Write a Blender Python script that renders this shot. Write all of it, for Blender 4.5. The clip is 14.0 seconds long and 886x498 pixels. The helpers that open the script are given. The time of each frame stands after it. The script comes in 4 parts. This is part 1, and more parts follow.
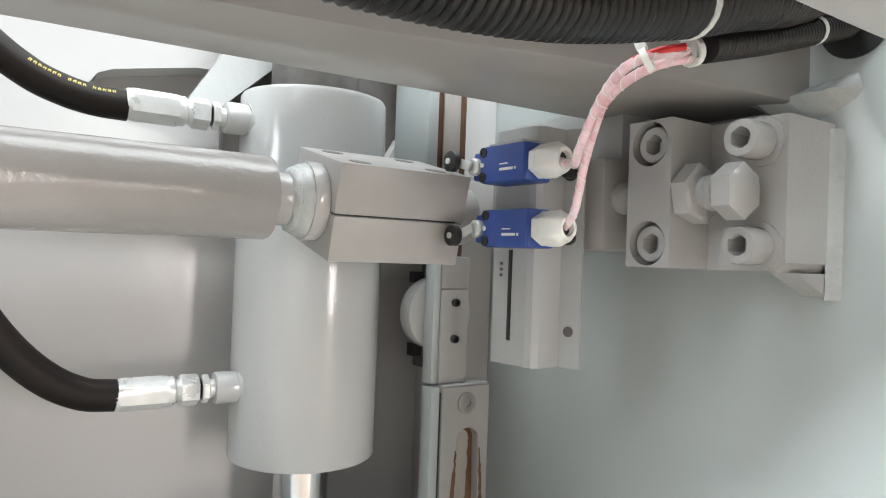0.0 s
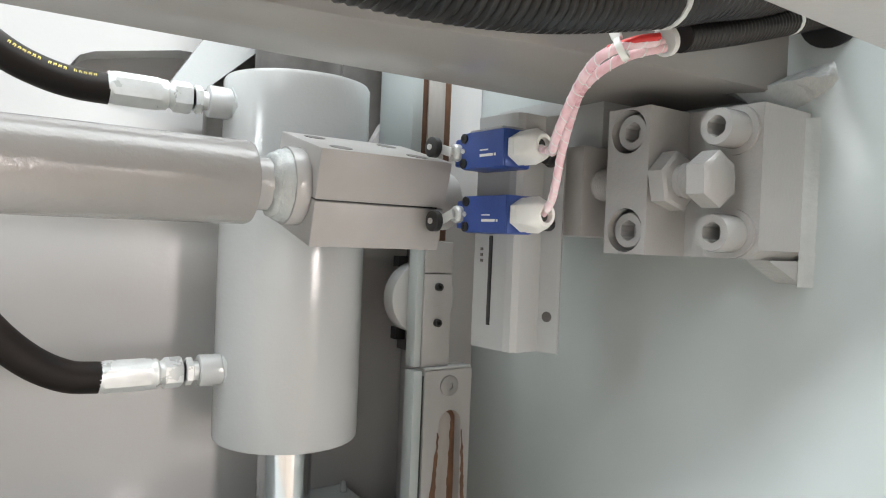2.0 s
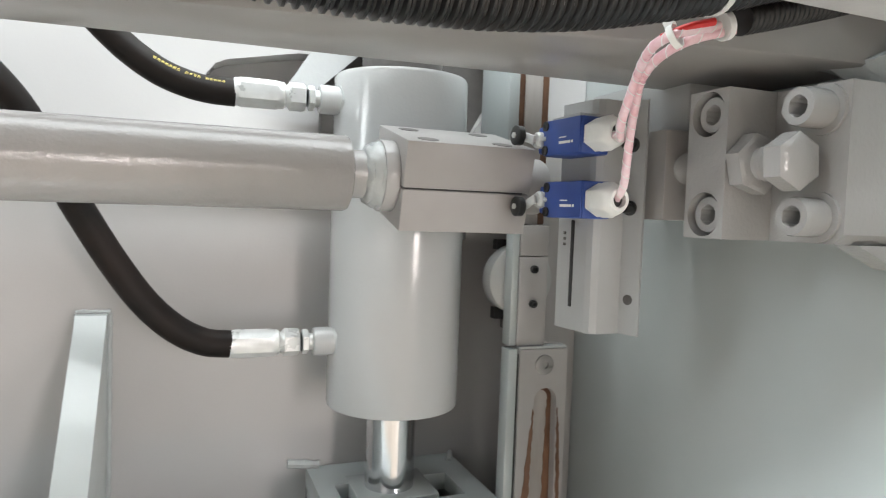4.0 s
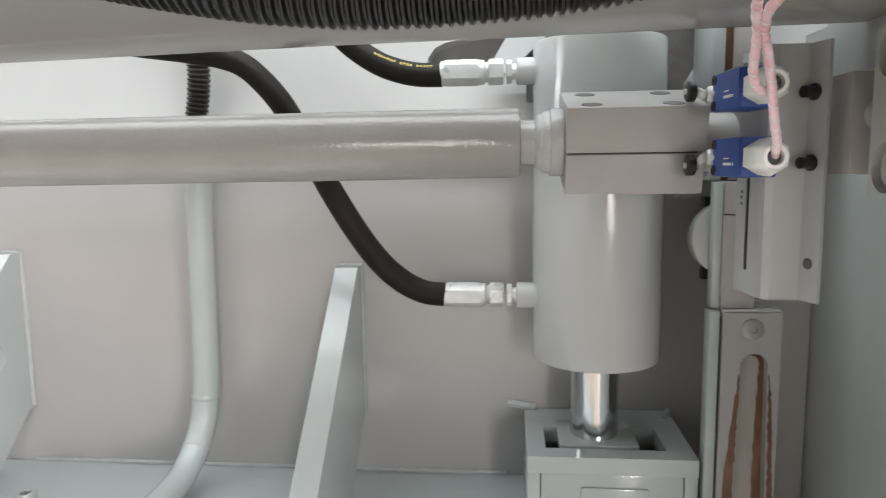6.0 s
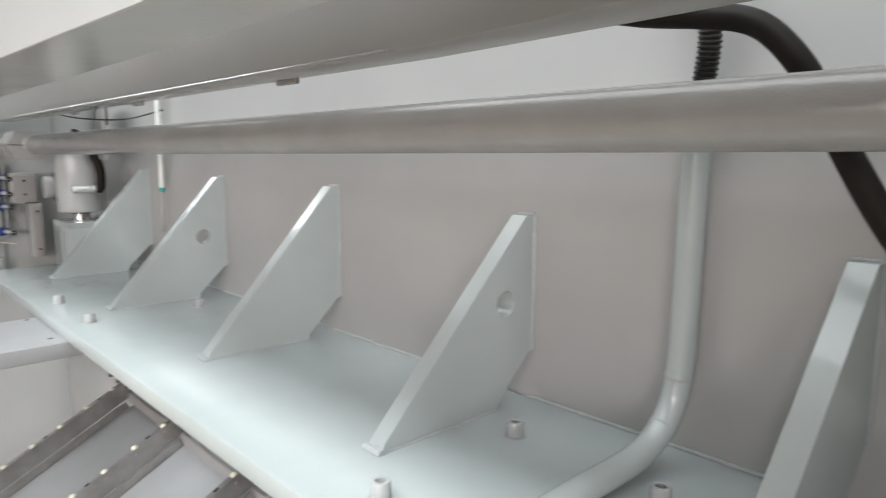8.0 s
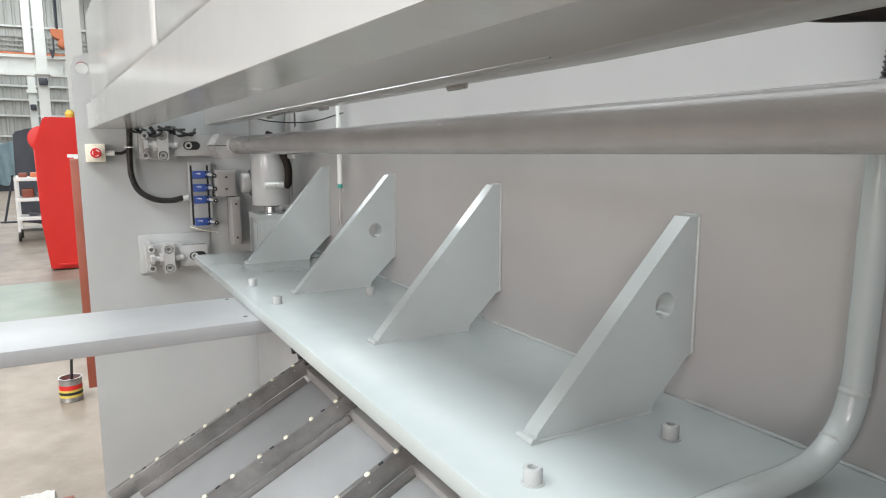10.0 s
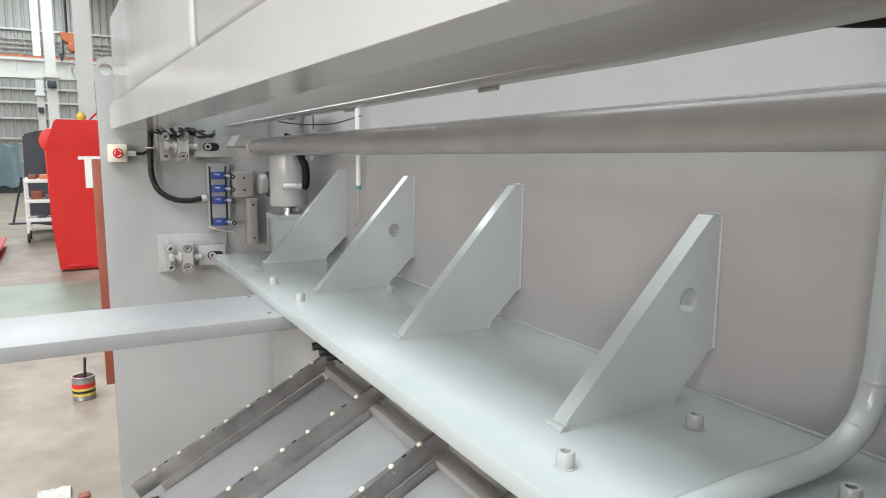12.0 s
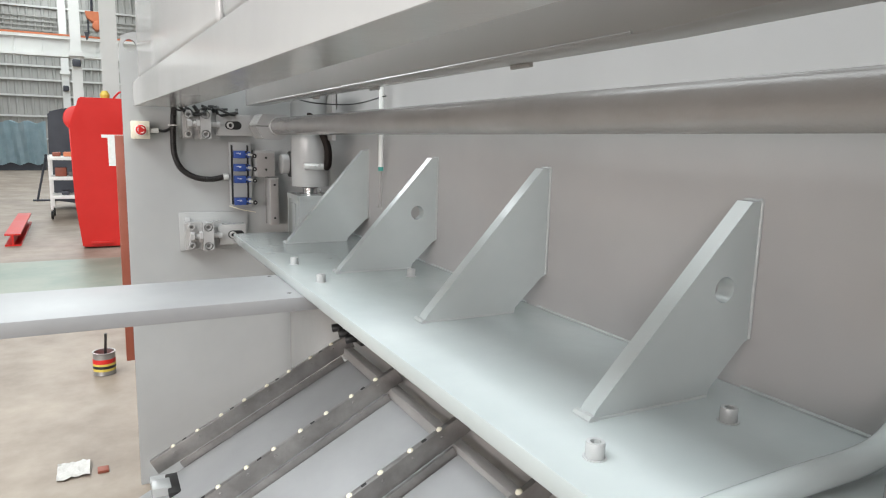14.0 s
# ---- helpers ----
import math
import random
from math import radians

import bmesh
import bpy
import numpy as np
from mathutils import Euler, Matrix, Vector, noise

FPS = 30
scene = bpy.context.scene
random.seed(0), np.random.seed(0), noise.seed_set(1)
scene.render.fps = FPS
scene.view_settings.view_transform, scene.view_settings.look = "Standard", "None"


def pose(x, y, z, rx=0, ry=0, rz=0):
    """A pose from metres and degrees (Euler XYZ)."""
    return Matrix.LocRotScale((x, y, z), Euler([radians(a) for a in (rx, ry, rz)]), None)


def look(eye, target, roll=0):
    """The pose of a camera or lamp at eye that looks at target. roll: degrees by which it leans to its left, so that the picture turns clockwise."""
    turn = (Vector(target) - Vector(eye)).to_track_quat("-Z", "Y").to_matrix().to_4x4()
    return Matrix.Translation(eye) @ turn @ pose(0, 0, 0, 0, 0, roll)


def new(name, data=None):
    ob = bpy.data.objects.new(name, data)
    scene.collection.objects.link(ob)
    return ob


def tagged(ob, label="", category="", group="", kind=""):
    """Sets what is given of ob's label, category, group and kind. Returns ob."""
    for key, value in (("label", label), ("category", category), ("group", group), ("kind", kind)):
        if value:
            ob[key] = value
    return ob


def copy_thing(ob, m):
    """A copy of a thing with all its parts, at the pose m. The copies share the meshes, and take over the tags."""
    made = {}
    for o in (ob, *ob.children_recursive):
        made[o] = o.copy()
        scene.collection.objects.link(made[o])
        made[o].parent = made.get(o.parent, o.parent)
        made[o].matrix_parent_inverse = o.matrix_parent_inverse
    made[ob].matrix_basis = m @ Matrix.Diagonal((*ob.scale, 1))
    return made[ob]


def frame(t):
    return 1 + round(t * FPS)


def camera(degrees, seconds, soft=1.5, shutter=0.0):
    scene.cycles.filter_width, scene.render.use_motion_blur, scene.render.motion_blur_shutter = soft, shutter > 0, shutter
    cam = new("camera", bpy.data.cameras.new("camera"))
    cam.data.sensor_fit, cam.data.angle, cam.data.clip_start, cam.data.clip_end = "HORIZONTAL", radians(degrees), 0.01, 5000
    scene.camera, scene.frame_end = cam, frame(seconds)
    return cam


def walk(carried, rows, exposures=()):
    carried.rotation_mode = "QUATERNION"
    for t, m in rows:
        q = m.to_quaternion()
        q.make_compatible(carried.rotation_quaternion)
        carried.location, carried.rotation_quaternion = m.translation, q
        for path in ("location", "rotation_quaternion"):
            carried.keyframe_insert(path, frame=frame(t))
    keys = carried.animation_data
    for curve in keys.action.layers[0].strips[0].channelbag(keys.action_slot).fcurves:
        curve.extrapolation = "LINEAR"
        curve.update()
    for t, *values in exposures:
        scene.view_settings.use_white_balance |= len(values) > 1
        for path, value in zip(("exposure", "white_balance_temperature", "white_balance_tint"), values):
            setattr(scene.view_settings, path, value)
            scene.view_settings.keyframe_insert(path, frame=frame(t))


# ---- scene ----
cam = camera(67.1, 14.0, soft=1.1, shutter=0.5)
PATH = [
    (0, (-0.458, -0.744, 1.263), (0.63, 0.935, 1.283), 2.1),
    (0.5, (-0.457, -0.746, 1.264), (0.64, 0.926, 1.271), 2.1),
    (1, (-0.452, -0.749, 1.264), (0.647, 0.922, 1.256), 2.2),
    (1.5, (-0.454, -0.75, 1.266), (0.651, 0.916, 1.244), 2.5),
    (2, (-0.452, -0.754, 1.266), (0.654, 0.912, 1.234), 2.4),
    (2.2, (-0.459, -0.754, 1.266), (0.668, 0.897, 1.236), 2.3),
    (4.5, (-0.388, -0.834, 1.274), (0.162, 1.084, 1.133), 1.6),
    (5, (-0.346, -0.856, 1.278), (0.004, 1.104, 1.091), 0.9),
    (5.5, (-0.317, -0.864, 1.284), (-0.293, 1.122, 1.051), 0.1),
    (6, (-0.299, -0.878, 1.286), (-0.491, 1.096, 1.03), -0.8),
    (6.5, (-0.274, -0.894, 1.28), (-0.746, 1.031, 1.015), -0.6),
    (7, (-0.272, -0.863, 1.281), (-1.171, 0.897, 0.975), -0.2),
    (7.5, (-0.294, -0.847, 1.273), (-1.511, 0.712, 0.979), 0.4),
    (8, (-0.297, -0.843, 1.269), (-1.748, 0.503, 0.981), 0.1),
    (8.5, (-0.287, -0.847, 1.265), (-1.866, 0.348, 0.985), -0.4),
    (9, (-0.276, -0.862, 1.266), (-1.947, 0.201, 0.987), -0.3),
    (9.2, (-0.272, -0.861, 1.279), (-1.972, 0.149, 0.983), -0.9),
    (11.5, (-0.253, -0.915, 1.264), (-1.999, 0.02, 0.984), 0.4),
    (12, (-0.249, -0.929, 1.263), (-1.984, 0.026, 0.984), 0.3),
    (12.5, (-0.254, -0.925, 1.256), (-2.004, 0.004, 0.979), 1.0),
    (13, (-0.255, -0.928, 1.255), (-2.017, -0.026, 0.969), 1.1),
    (13.5, (-0.269, -0.93, 1.253), (-2.031, -0.032, 0.947), 1.6),
    (14, (-0.282, -0.929, 1.251), (-2.036, -0.022, 0.93), 1.4),
]
walk(cam, [(t, look(eye, target, roll)) for t, eye, target, roll in PATH], [(0, 1.36), (4.5, 1.24), (6.0, 0.96), (7.5, 0.50), (9.0, 0.40), (14, 0.33)])

SKYLIGHT, DOORWAY, SOUTH_FILL = 11.0, 15.0, 6.2

# ---- world, light ----
world = bpy.data.worlds.new("hall_air")
scene.world = world
world.use_nodes = True
world.node_tree.nodes["Background"].inputs[0].default_value = (0.85, 0.92, 1.0, 1)
world.node_tree.nodes["Background"].inputs[1].default_value = 0.6

FLOOR_Z = -0.25


def area_lamp(name, loc, aim, sx, sy, radiance, color):
    data = bpy.data.lights.new(name, "AREA")
    data.shape, data.size, data.size_y = "RECTANGLE", sx, sy
    data.energy, data.color = radiance * math.pi * sx * sy, color
    lamp = new(name, data)
    lamp.matrix_basis = look(loc, aim)
    return lamp


# roof lights of the hall, daylight in the gate of its long wall
for x, y, wide, power in ((2.0, -0.5, 4.5, 0.26), (1.0, -6.9, 3.0, 1.05), (-24.0, -2.0, 2.6, 0.8)):
    area_lamp("roof_light", (x, y, 8.8), (x, y, 0), 20.0, wide, SKYLIGHT * power, (0.925, 0.985, 1.0))
area_lamp("doorway_light", (4.4, -16.2, 2.4), (4.4, 0, 2.4), 1.8, 4.6, DOORWAY, (1.0, 0.925, 0.90))
# added fill lamps along the same wall, which has no windows modelled
for x, wide, power in ((17.0, 13.0, 1.75), (-14.0, 13.0, 0.1)):
    area_lamp("added_fill_light", (x, -16.2, 3.6), (x, 0, 3.6), wide, 5.4, SOUTH_FILL * power, (1.0, 0.925, 0.90))


# ---- materials ----
def mat(name):
    m = bpy.data.materials.new(name)
    m.use_nodes = True
    nt = m.node_tree
    return m, nt, nt.nodes["Principled BSDF"]


def node(nt, kind, **kw):
    n = nt.nodes.new(kind)
    for k, v in kw.items():
        n.inputs[k].default_value = v
    return n


def surface(name, a, b, rough, metal=0.0, scale=3.0, grain=400.0, bump=0.1, dist=0.0004, coat=0.0, rough_var=0.12, detail=4.0, stretch=None, spec=0.5, wave=0.0):
    """Two colours mixed by broad stains, fine grain in relief, and uneven gloss."""
    m, nt, p = mat(name)
    tc = nt.nodes.new("ShaderNodeTexCoord")
    geo = tc.outputs["Object"]
    if stretch:
        mp = nt.nodes.new("ShaderNodeMapping")
        mp.inputs["Scale"].default_value = stretch
        nt.links.new(geo, mp.inputs[0])
        geo = mp.outputs[0]
    broad = node(nt, "ShaderNodeTexNoise", Scale=scale, Detail=detail, Roughness=0.6)
    nt.links.new(geo, broad.inputs["Vector"])
    ramp = nt.nodes.new("ShaderNodeValToRGB")
    ramp.color_ramp.elements[0].position, ramp.color_ramp.elements[1].position = 0.35, 0.68
    ramp.color_ramp.elements[0].color, ramp.color_ramp.elements[1].color = (*a, 1), (*b, 1)
    nt.links.new(broad.outputs[0], ramp.inputs[0])
    nt.links.new(ramp.outputs[0], p.inputs["Base Color"])
    fine = node(nt, "ShaderNodeTexNoise", Scale=grain, Detail=3.0, Roughness=0.55)
    nt.links.new(geo, fine.inputs["Vector"])
    bp = node(nt, "ShaderNodeBump", Strength=bump, Distance=dist)
    nt.links.new(fine.outputs[0], bp.inputs["Height"])
    nt.links.new(bp.outputs[0], p.inputs["Normal"])
    if wave:
        swell = node(nt, "ShaderNodeTexNoise", Scale=13.0, Detail=2.0, Roughness=0.5)
        nt.links.new(geo, swell.inputs["Vector"])
        b2 = node(nt, "ShaderNodeBump", Strength=wave, Distance=0.004)
        nt.links.new(swell.outputs[0], b2.inputs["Height"])
        nt.links.new(b2.outputs[0], bp.inputs["Normal"])
    mr = nt.nodes.new("ShaderNodeMapRange")
    mr.inputs["To Min"].default_value, mr.inputs["To Max"].default_value = max(rough - rough_var, 0.03), min(rough + rough_var, 1)
    nt.links.new(broad.outputs[0], mr.inputs["Value"])
    nt.links.new(mr.outputs[0], p.inputs["Roughness"])
    p.inputs["Metallic"].default_value = metal
    p.inputs["Specular IOR Level"].default_value = spec
    p.inputs["Coat Weight"].default_value = coat
    return m


ENAMEL = surface("grey_enamel", (0.385, 0.392, 0.390), (0.430, 0.438, 0.436), 0.15, scale=2.0, grain=190, bump=0.34, dist=0.0007, rough_var=0.03, wave=0.14)
# same machine paint, with the floor's warm bounce put into its tint
PLATE = surface("warm_bounce_enamel", (0.384, 0.375, 0.370), (0.430, 0.420, 0.414), 0.14, scale=1.6, grain=240, bump=0.12, dist=0.0008, rough_var=0.03, wave=0.16)
# same machine paint, with cool roof light put into its green tint
SHELF = surface("cool_lit_green_enamel", (0.385, 0.420, 0.418), (0.430, 0.462, 0.460), 0.14, scale=3.0, grain=260, bump=0.12, dist=0.0006, rough_var=0.03, wave=0.12)
# same machine paint, darkened so the beam's shade is in the colour
BEAM = surface("shade_darkened_enamel", (0.285, 0.273, 0.267), (0.325, 0.313, 0.307), 0.14, scale=1.2, grain=250, bump=0.16, dist=0.0007, rough_var=0.03, wave=0.16)
DRYPAINT = surface("matt_grey_paint", (0.315, 0.302, 0.294), (0.355, 0.343, 0.336), 0.36, scale=9, grain=420, bump=0.12, dist=0.0005, rough_var=0.04)
ROUGHPAINT = surface("thick_grey_paint", (0.360, 0.354, 0.348), (0.405, 0.400, 0.394), 0.14, scale=5, grain=280, bump=0.5, dist=0.0008, rough_var=0.03)
SHAFT = surface("shaft_paint", (0.272, 0.258, 0.252), (0.317, 0.303, 0.297), 0.16, scale=6, grain=210, bump=0.6, dist=0.0008, rough_var=0.03)
WELD = surface("painted_weld", (0.39, 0.41, 0.408), (0.43, 0.45, 0.448), 0.22, scale=60, grain=200, bump=0.8, dist=0.0012, rough_var=0.03)
COVER = surface("cover_enamel", (0.46, 0.455, 0.45), (0.50, 0.495, 0.49), 0.14, scale=2, grain=240, bump=0.12, dist=0.0008, rough_var=0.03, wave=0.1)
ARMPAINT = surface("satin_grey_paint", (0.29, 0.29, 0.295), (0.335, 0.335, 0.34), 0.48, scale=4, grain=260, bump=0.2, dist=0.0006, rough_var=0.05)
RUBBER = surface("hose_rubber", (0.006, 0.0045, 0.004), (0.014, 0.009, 0.007), 0.55, scale=20, grain=600, bump=0.15, spec=0.2)
PLASTIC = surface("black_conduit", (0.007, 0.0065, 0.0065), (0.012, 0.009, 0.008), 0.36, scale=30, grain=500, bump=0.05)
BLACK = surface("black_part", (0.012, 0.012, 0.013), (0.02, 0.02, 0.02), 0.4, scale=50, grain=500, bump=0.05)
# dark steel parts; also the dark tone that stands for shade in gaps
DARK = surface("oiled_dark_steel_and_shade", (0.06, 0.055, 0.052), (0.12, 0.11, 0.105), 0.45, scale=15, grain=300, bump=0.1)
CHROME = surface("chromed_rod", (0.62, 0.62, 0.63), (0.70, 0.70, 0.71), 0.16, metal=1.0, scale=8, grain=300, bump=0.02, rough_var=0.05)
ZINC = surface("zinc_fitting", (0.54, 0.55, 0.545), (0.64, 0.65, 0.645), 0.30, metal=0.25, scale=40, grain=500, bump=0.06)
STEEL = surface("bare_steel", (0.235, 0.225, 0.22), (0.35, 0.34, 0.33), 0.34, metal=0.6, scale=12, grain=260, bump=0.08)
BLUE = surface("blue_switch_case", (0.025, 0.062, 0.26), (0.034, 0.08, 0.31), 0.42, scale=40, grain=900, bump=0.06)
WHITE = surface("white_nylon", (0.74, 0.74, 0.72), (0.82, 0.82, 0.80), 0.38, scale=30, grain=500, bump=0.04)
CREAM = surface("cream_nylon", (0.70, 0.66, 0.52), (0.78, 0.74, 0.62), 0.3, scale=60, grain=500, bump=0.02)
PINK = surface("red_wire_in_wrap", (0.72, 0.40, 0.45), (0.86, 0.70, 0.74), 0.3, scale=60, grain=300, bump=0.05)
RED = surface("red_enamel", (0.52, 0.014, 0.010), (0.60, 0.02, 0.016), 0.4, scale=1.2, grain=150, bump=0.05)
REDWIRE = surface("red_wire", (0.55, 0.02, 0.02), (0.62, 0.03, 0.03), 0.4, scale=40, grain=400, bump=0.03)
RUST = surface("rust_and_grease", (0.06, 0.022, 0.010), (0.19, 0.095, 0.05), 0.5, scale=38, grain=240, bump=0.3, dist=0.001, stretch=(1, 1, 0.35))
STRIP = surface("worn_guide_strip", (0.31, 0.285, 0.262), (0.41, 0.385, 0.365), 0.4, scale=30, grain=240, bump=0.15, stretch=(1, 1, 0.2))
YELLOW = surface("yellow_print", (0.55, 0.42, 0.06), (0.68, 0.54, 0.12), 0.5, scale=80, grain=600, bump=0.02)
TEAL = surface("teal_collar", (0.03, 0.28, 0.24), (0.05, 0.34, 0.30), 0.4, scale=40, grain=400, bump=0.02)
BROWN = surface("red_oxide_paint", (0.22, 0.055, 0.03), (0.28, 0.08, 0.05), 0.5, scale=4, grain=200, bump=0.06)
ORANGE = surface("orange_crane_paint", (0.60, 0.17, 0.07), (0.66, 0.22, 0.10), 0.5, scale=4, grain=100, bump=0.03)
TARP = surface("blue_tarpaulin", (0.40, 0.56, 0.63), (0.54, 0.68, 0.74), 0.55, scale=2.5, grain=30, bump=0.4, dist=0.02)
NAVY = surface("dark_machine_paint", (0.035, 0.04, 0.055), (0.06, 0.065, 0.08), 0.5, scale=2, grain=100, bump=0.05)
SIDING = surface("hall_siding", (0.40, 0.40, 0.38), (0.47, 0.47, 0.45), 0.55, scale=0.6, grain=60, bump=0.05)
COLUMN = surface("hall_column_paint", (0.68, 0.69, 0.67), (0.76, 0.77, 0.75), 0.5, scale=0.8, grain=60, bump=0.04)
ROOFING = surface("dull_roof_sheet", (0.20, 0.20, 0.20), (0.25, 0.25, 0.25), 0.6, scale=0.5, grain=40, bump=0.05)
CONCRETE = surface("dusty_concrete", (0.195, 0.152, 0.118), (0.355, 0.300, 0.248), 0.55, scale=2.2, grain=60, bump=0.1, dist=0.001, detail=9)
GREENFLOOR = surface("worn_green_floor", (0.17, 0.23, 0.185), (0.30, 0.32, 0.27), 0.5, scale=1.5, grain=60, bump=0.05, detail=8)
PAPER = surface("crumpled_film", (0.45, 0.43, 0.40), (0.55, 0.53, 0.50), 0.35, scale=25, grain=80, bump=0.8, dist=0.004)


# ---- mesh helpers ----
def box(bm, x0, x1, y0, y1, z0, z1, bevel=0.0, seg=2, m=None):
    r = bmesh.ops.create_cube(bm, size=1.0)
    vs = r["verts"]
    t = Matrix.Translation(((x0 + x1) / 2, (y0 + y1) / 2, (z0 + z1) / 2)) @ Matrix.Diagonal((abs(x1 - x0), abs(y1 - y0), abs(z1 - z0), 1))
    bmesh.ops.transform(bm, matrix=(m @ t) if m else t, verts=vs)
    if bevel:
        es = list({e for v in vs for e in v.link_edges})
        bmesh.ops.bevel(bm, geom=es, offset=bevel, segments=seg, profile=0.5, affect="EDGES")
    return bm


def axis_matrix(loc, d):
    return Matrix.Translation(loc) @ Vector(d).to_track_quat("Z", "Y").to_matrix().to_4x4()


def lathe(bm, profile, m=None, seg=24, sides=None):
    """Turns (radius, height) pairs round z. sides: for each pair, 6 for a hexagon ring or 0 for round. End rings are closed."""
    rings = []
    for k, (r, h) in enumerate(profile):
        hexed = sides and sides[k] == 6
        ring = []
        for i in range(seg):
            a = 2 * math.pi * i / seg
            rr = r
            if hexed:
                b = (a + math.pi / 6) % (math.pi / 3) - math.pi / 6
                rr = r / math.cos(b)
            v = Vector((rr * math.cos(a), rr * math.sin(a), h))
            ring.append(bm.verts.new(m @ v if m else v))
        rings.append(ring)
    for a, b in zip(rings, rings[1:]):
        for i in range(seg):
            bm.faces.new((a[i], a[(i + 1) % seg], b[(i + 1) % seg], b[i]))
    bm.faces.new(rings[0][::-1])
    bm.faces.new(rings[-1])
    return bm


def rod(bm, p0, p1, r, seg=20, bev=0.0):
    p0, p1 = Vector(p0), Vector(p1)
    ln = (p1 - p0).length
    prof = [(r, 0), (r, ln)] if not bev else [(r - bev, 0), (r - bev * 0.3, bev * 0.3), (r, bev), (r, ln - bev), (r - bev * 0.3, ln - bev * 0.3), (r - bev, ln)]
    return lathe(bm, prof, axis_matrix(p0, p1 - p0), seg)


def spline(points, n):
    """A smooth curve (Catmull-Rom) through the points, n steps a span."""
    ps = [Vector(p) for p in points]
    ps = [2 * ps[0] - ps[1]] + ps + [2 * ps[-1] - ps[-2]]
    out = []
    for a, b, c, d in zip(ps, ps[1:], ps[2:], ps[3:]):
        for k in range(n):
            t = k / n
            out.append(0.5 * ((2 * b) + (c - a) * t + (2 * a - 5 * b + 4 * c - d) * t * t + (3 * b - a - 3 * c + d) * t ** 3))
    return out + [ps[-2]]


def resample(path, step):
    out, carry = [path[0]], 0.0
    for a, b in zip(path, path[1:]):
        ln = (b - a).length
        s = step - carry
        while s <= ln:
            out.append(a.lerp(b, s / ln))
            s += step
        carry = ln - (s - step)
    return out


def sweep(bm, path, radius, seg=14, rings=None):
    """A tube along a path; rings: a list of radii, one for each point."""
    up = Vector((0.13, 0.2, 0.97))
    prev = None
    for k, p in enumerate(path):
        d = (path[min(k + 1, len(path) - 1)] - path[max(k - 1, 0)]).normalized()
        s = d.cross(up)
        if s.length < 1e-4:
            s = d.cross(Vector((1, 0, 0)))
        s.normalize()
        u = s.cross(d).normalized()
        up = u
        r = rings[k] if rings else radius
        ring = [bm.verts.new(p + r * (math.cos(2 * math.pi * i / seg) * s + math.sin(2 * math.pi * i / seg) * u)) for i in range(seg)]
        if prev:
            for i in range(seg):
                bm.faces.new((prev[i], prev[(i + 1) % seg], ring[(i + 1) % seg], ring[i]))
        else:
            bm.faces.new(ring[::-1])
        prev = ring
    bm.faces.new(prev)
    return bm


def corrugated(bm, points, r, pitch, seg=14, depth=0.12):
    path = resample(spline(points, 24), pitch / 4)
    rings = [r * (1.0, 1.0, 1 - depth, 1 - depth)[k % 4] for k in range(len(path))]
    return sweep(bm, path, r, seg, rings)


def prism(bm, outline, lo, hi, axis="x", hole=None, holes=()):
    """A plate: an outline of pairs in the plane across the axis, from lo to hi along it; hole: a second outline cut out."""
    def at(p, h):
        return {"x": (h, p[0], p[1]), "y": (p[0], h, p[1]), "z": (p[0], p[1], h)}[axis]
    loops = [outline] + ([hole] if hole else []) + list(holes)
    caps = []
    for h in (lo, hi):
        cap = [[bm.verts.new(at(p, h)) for p in loop] for loop in loops]
        caps.append(cap)
        if len(loops) > 1:
            es = []
            for vs in cap:
                es += [bm.edges.new((vs[i], vs[(i + 1) % len(vs)])) for i in range(len(vs))]
            bmesh.ops.triangle_fill(bm, edges=es, use_beauty=True)
        else:
            bm.faces.new(cap[0])
    for a, b in zip(*caps):
        for i in range(len(a)):
            j = (i + 1) % len(a)
            bm.faces.new((a[i], a[j], b[j], b[i]))
    return bm


def circle(cx, cy, r, n=24):
    return [(cx + r * math.cos(2 * math.pi * i / n), cy + r * math.sin(2 * math.pi * i / n)) for i in range(n)]


def finish(name, bm, material, smooth=35):
    bmesh.ops.recalc_face_normals(bm, faces=bm.faces)
    me = bpy.data.meshes.new(name)
    bm.to_mesh(me)
    bm.free()
    me.materials.append(material)
    if smooth:
        me.shade_smooth()
        me.set_sharp_from_angle(angle=radians(smooth))
    return me


def world_of(ob):
    m = ob.matrix_parent_inverse @ ob.matrix_basis if ob.parent else ob.matrix_basis.copy()
    return world_of(ob.parent) @ m if ob.parent else m


def part(name, bm, material, parent, label="", smooth=35):
    ob = new(name, bm if isinstance(bm, bpy.types.Mesh) else finish(name, bm, material, smooth))
    ob.parent = parent
    ob.matrix_parent_inverse = world_of(parent).inverted()
    return tagged(ob, label) if label else ob


def shared(name, mesh, m, parent, label=""):
    """A part on a mesh that others use too, at the world pose m."""
    ob = new(name, mesh)
    ob.parent = parent
    ob.matrix_parent_inverse = world_of(parent).inverted()
    ob.matrix_basis = m
    return tagged(ob, label) if label else ob


def thing(name, loc, label, category, group="", kind=""):
    ob = new(name)
    ob.empty_display_size = 0.05
    ob.matrix_basis = Matrix.Translation(loc)
    return tagged(ob, label, category, group, kind)


def solid(name, bm, material, label, category, group="", kind="", smooth=35):
    return tagged(new(name, finish(name, bm, material, smooth)), label, category, group, kind)


def B():
    return bmesh.new()


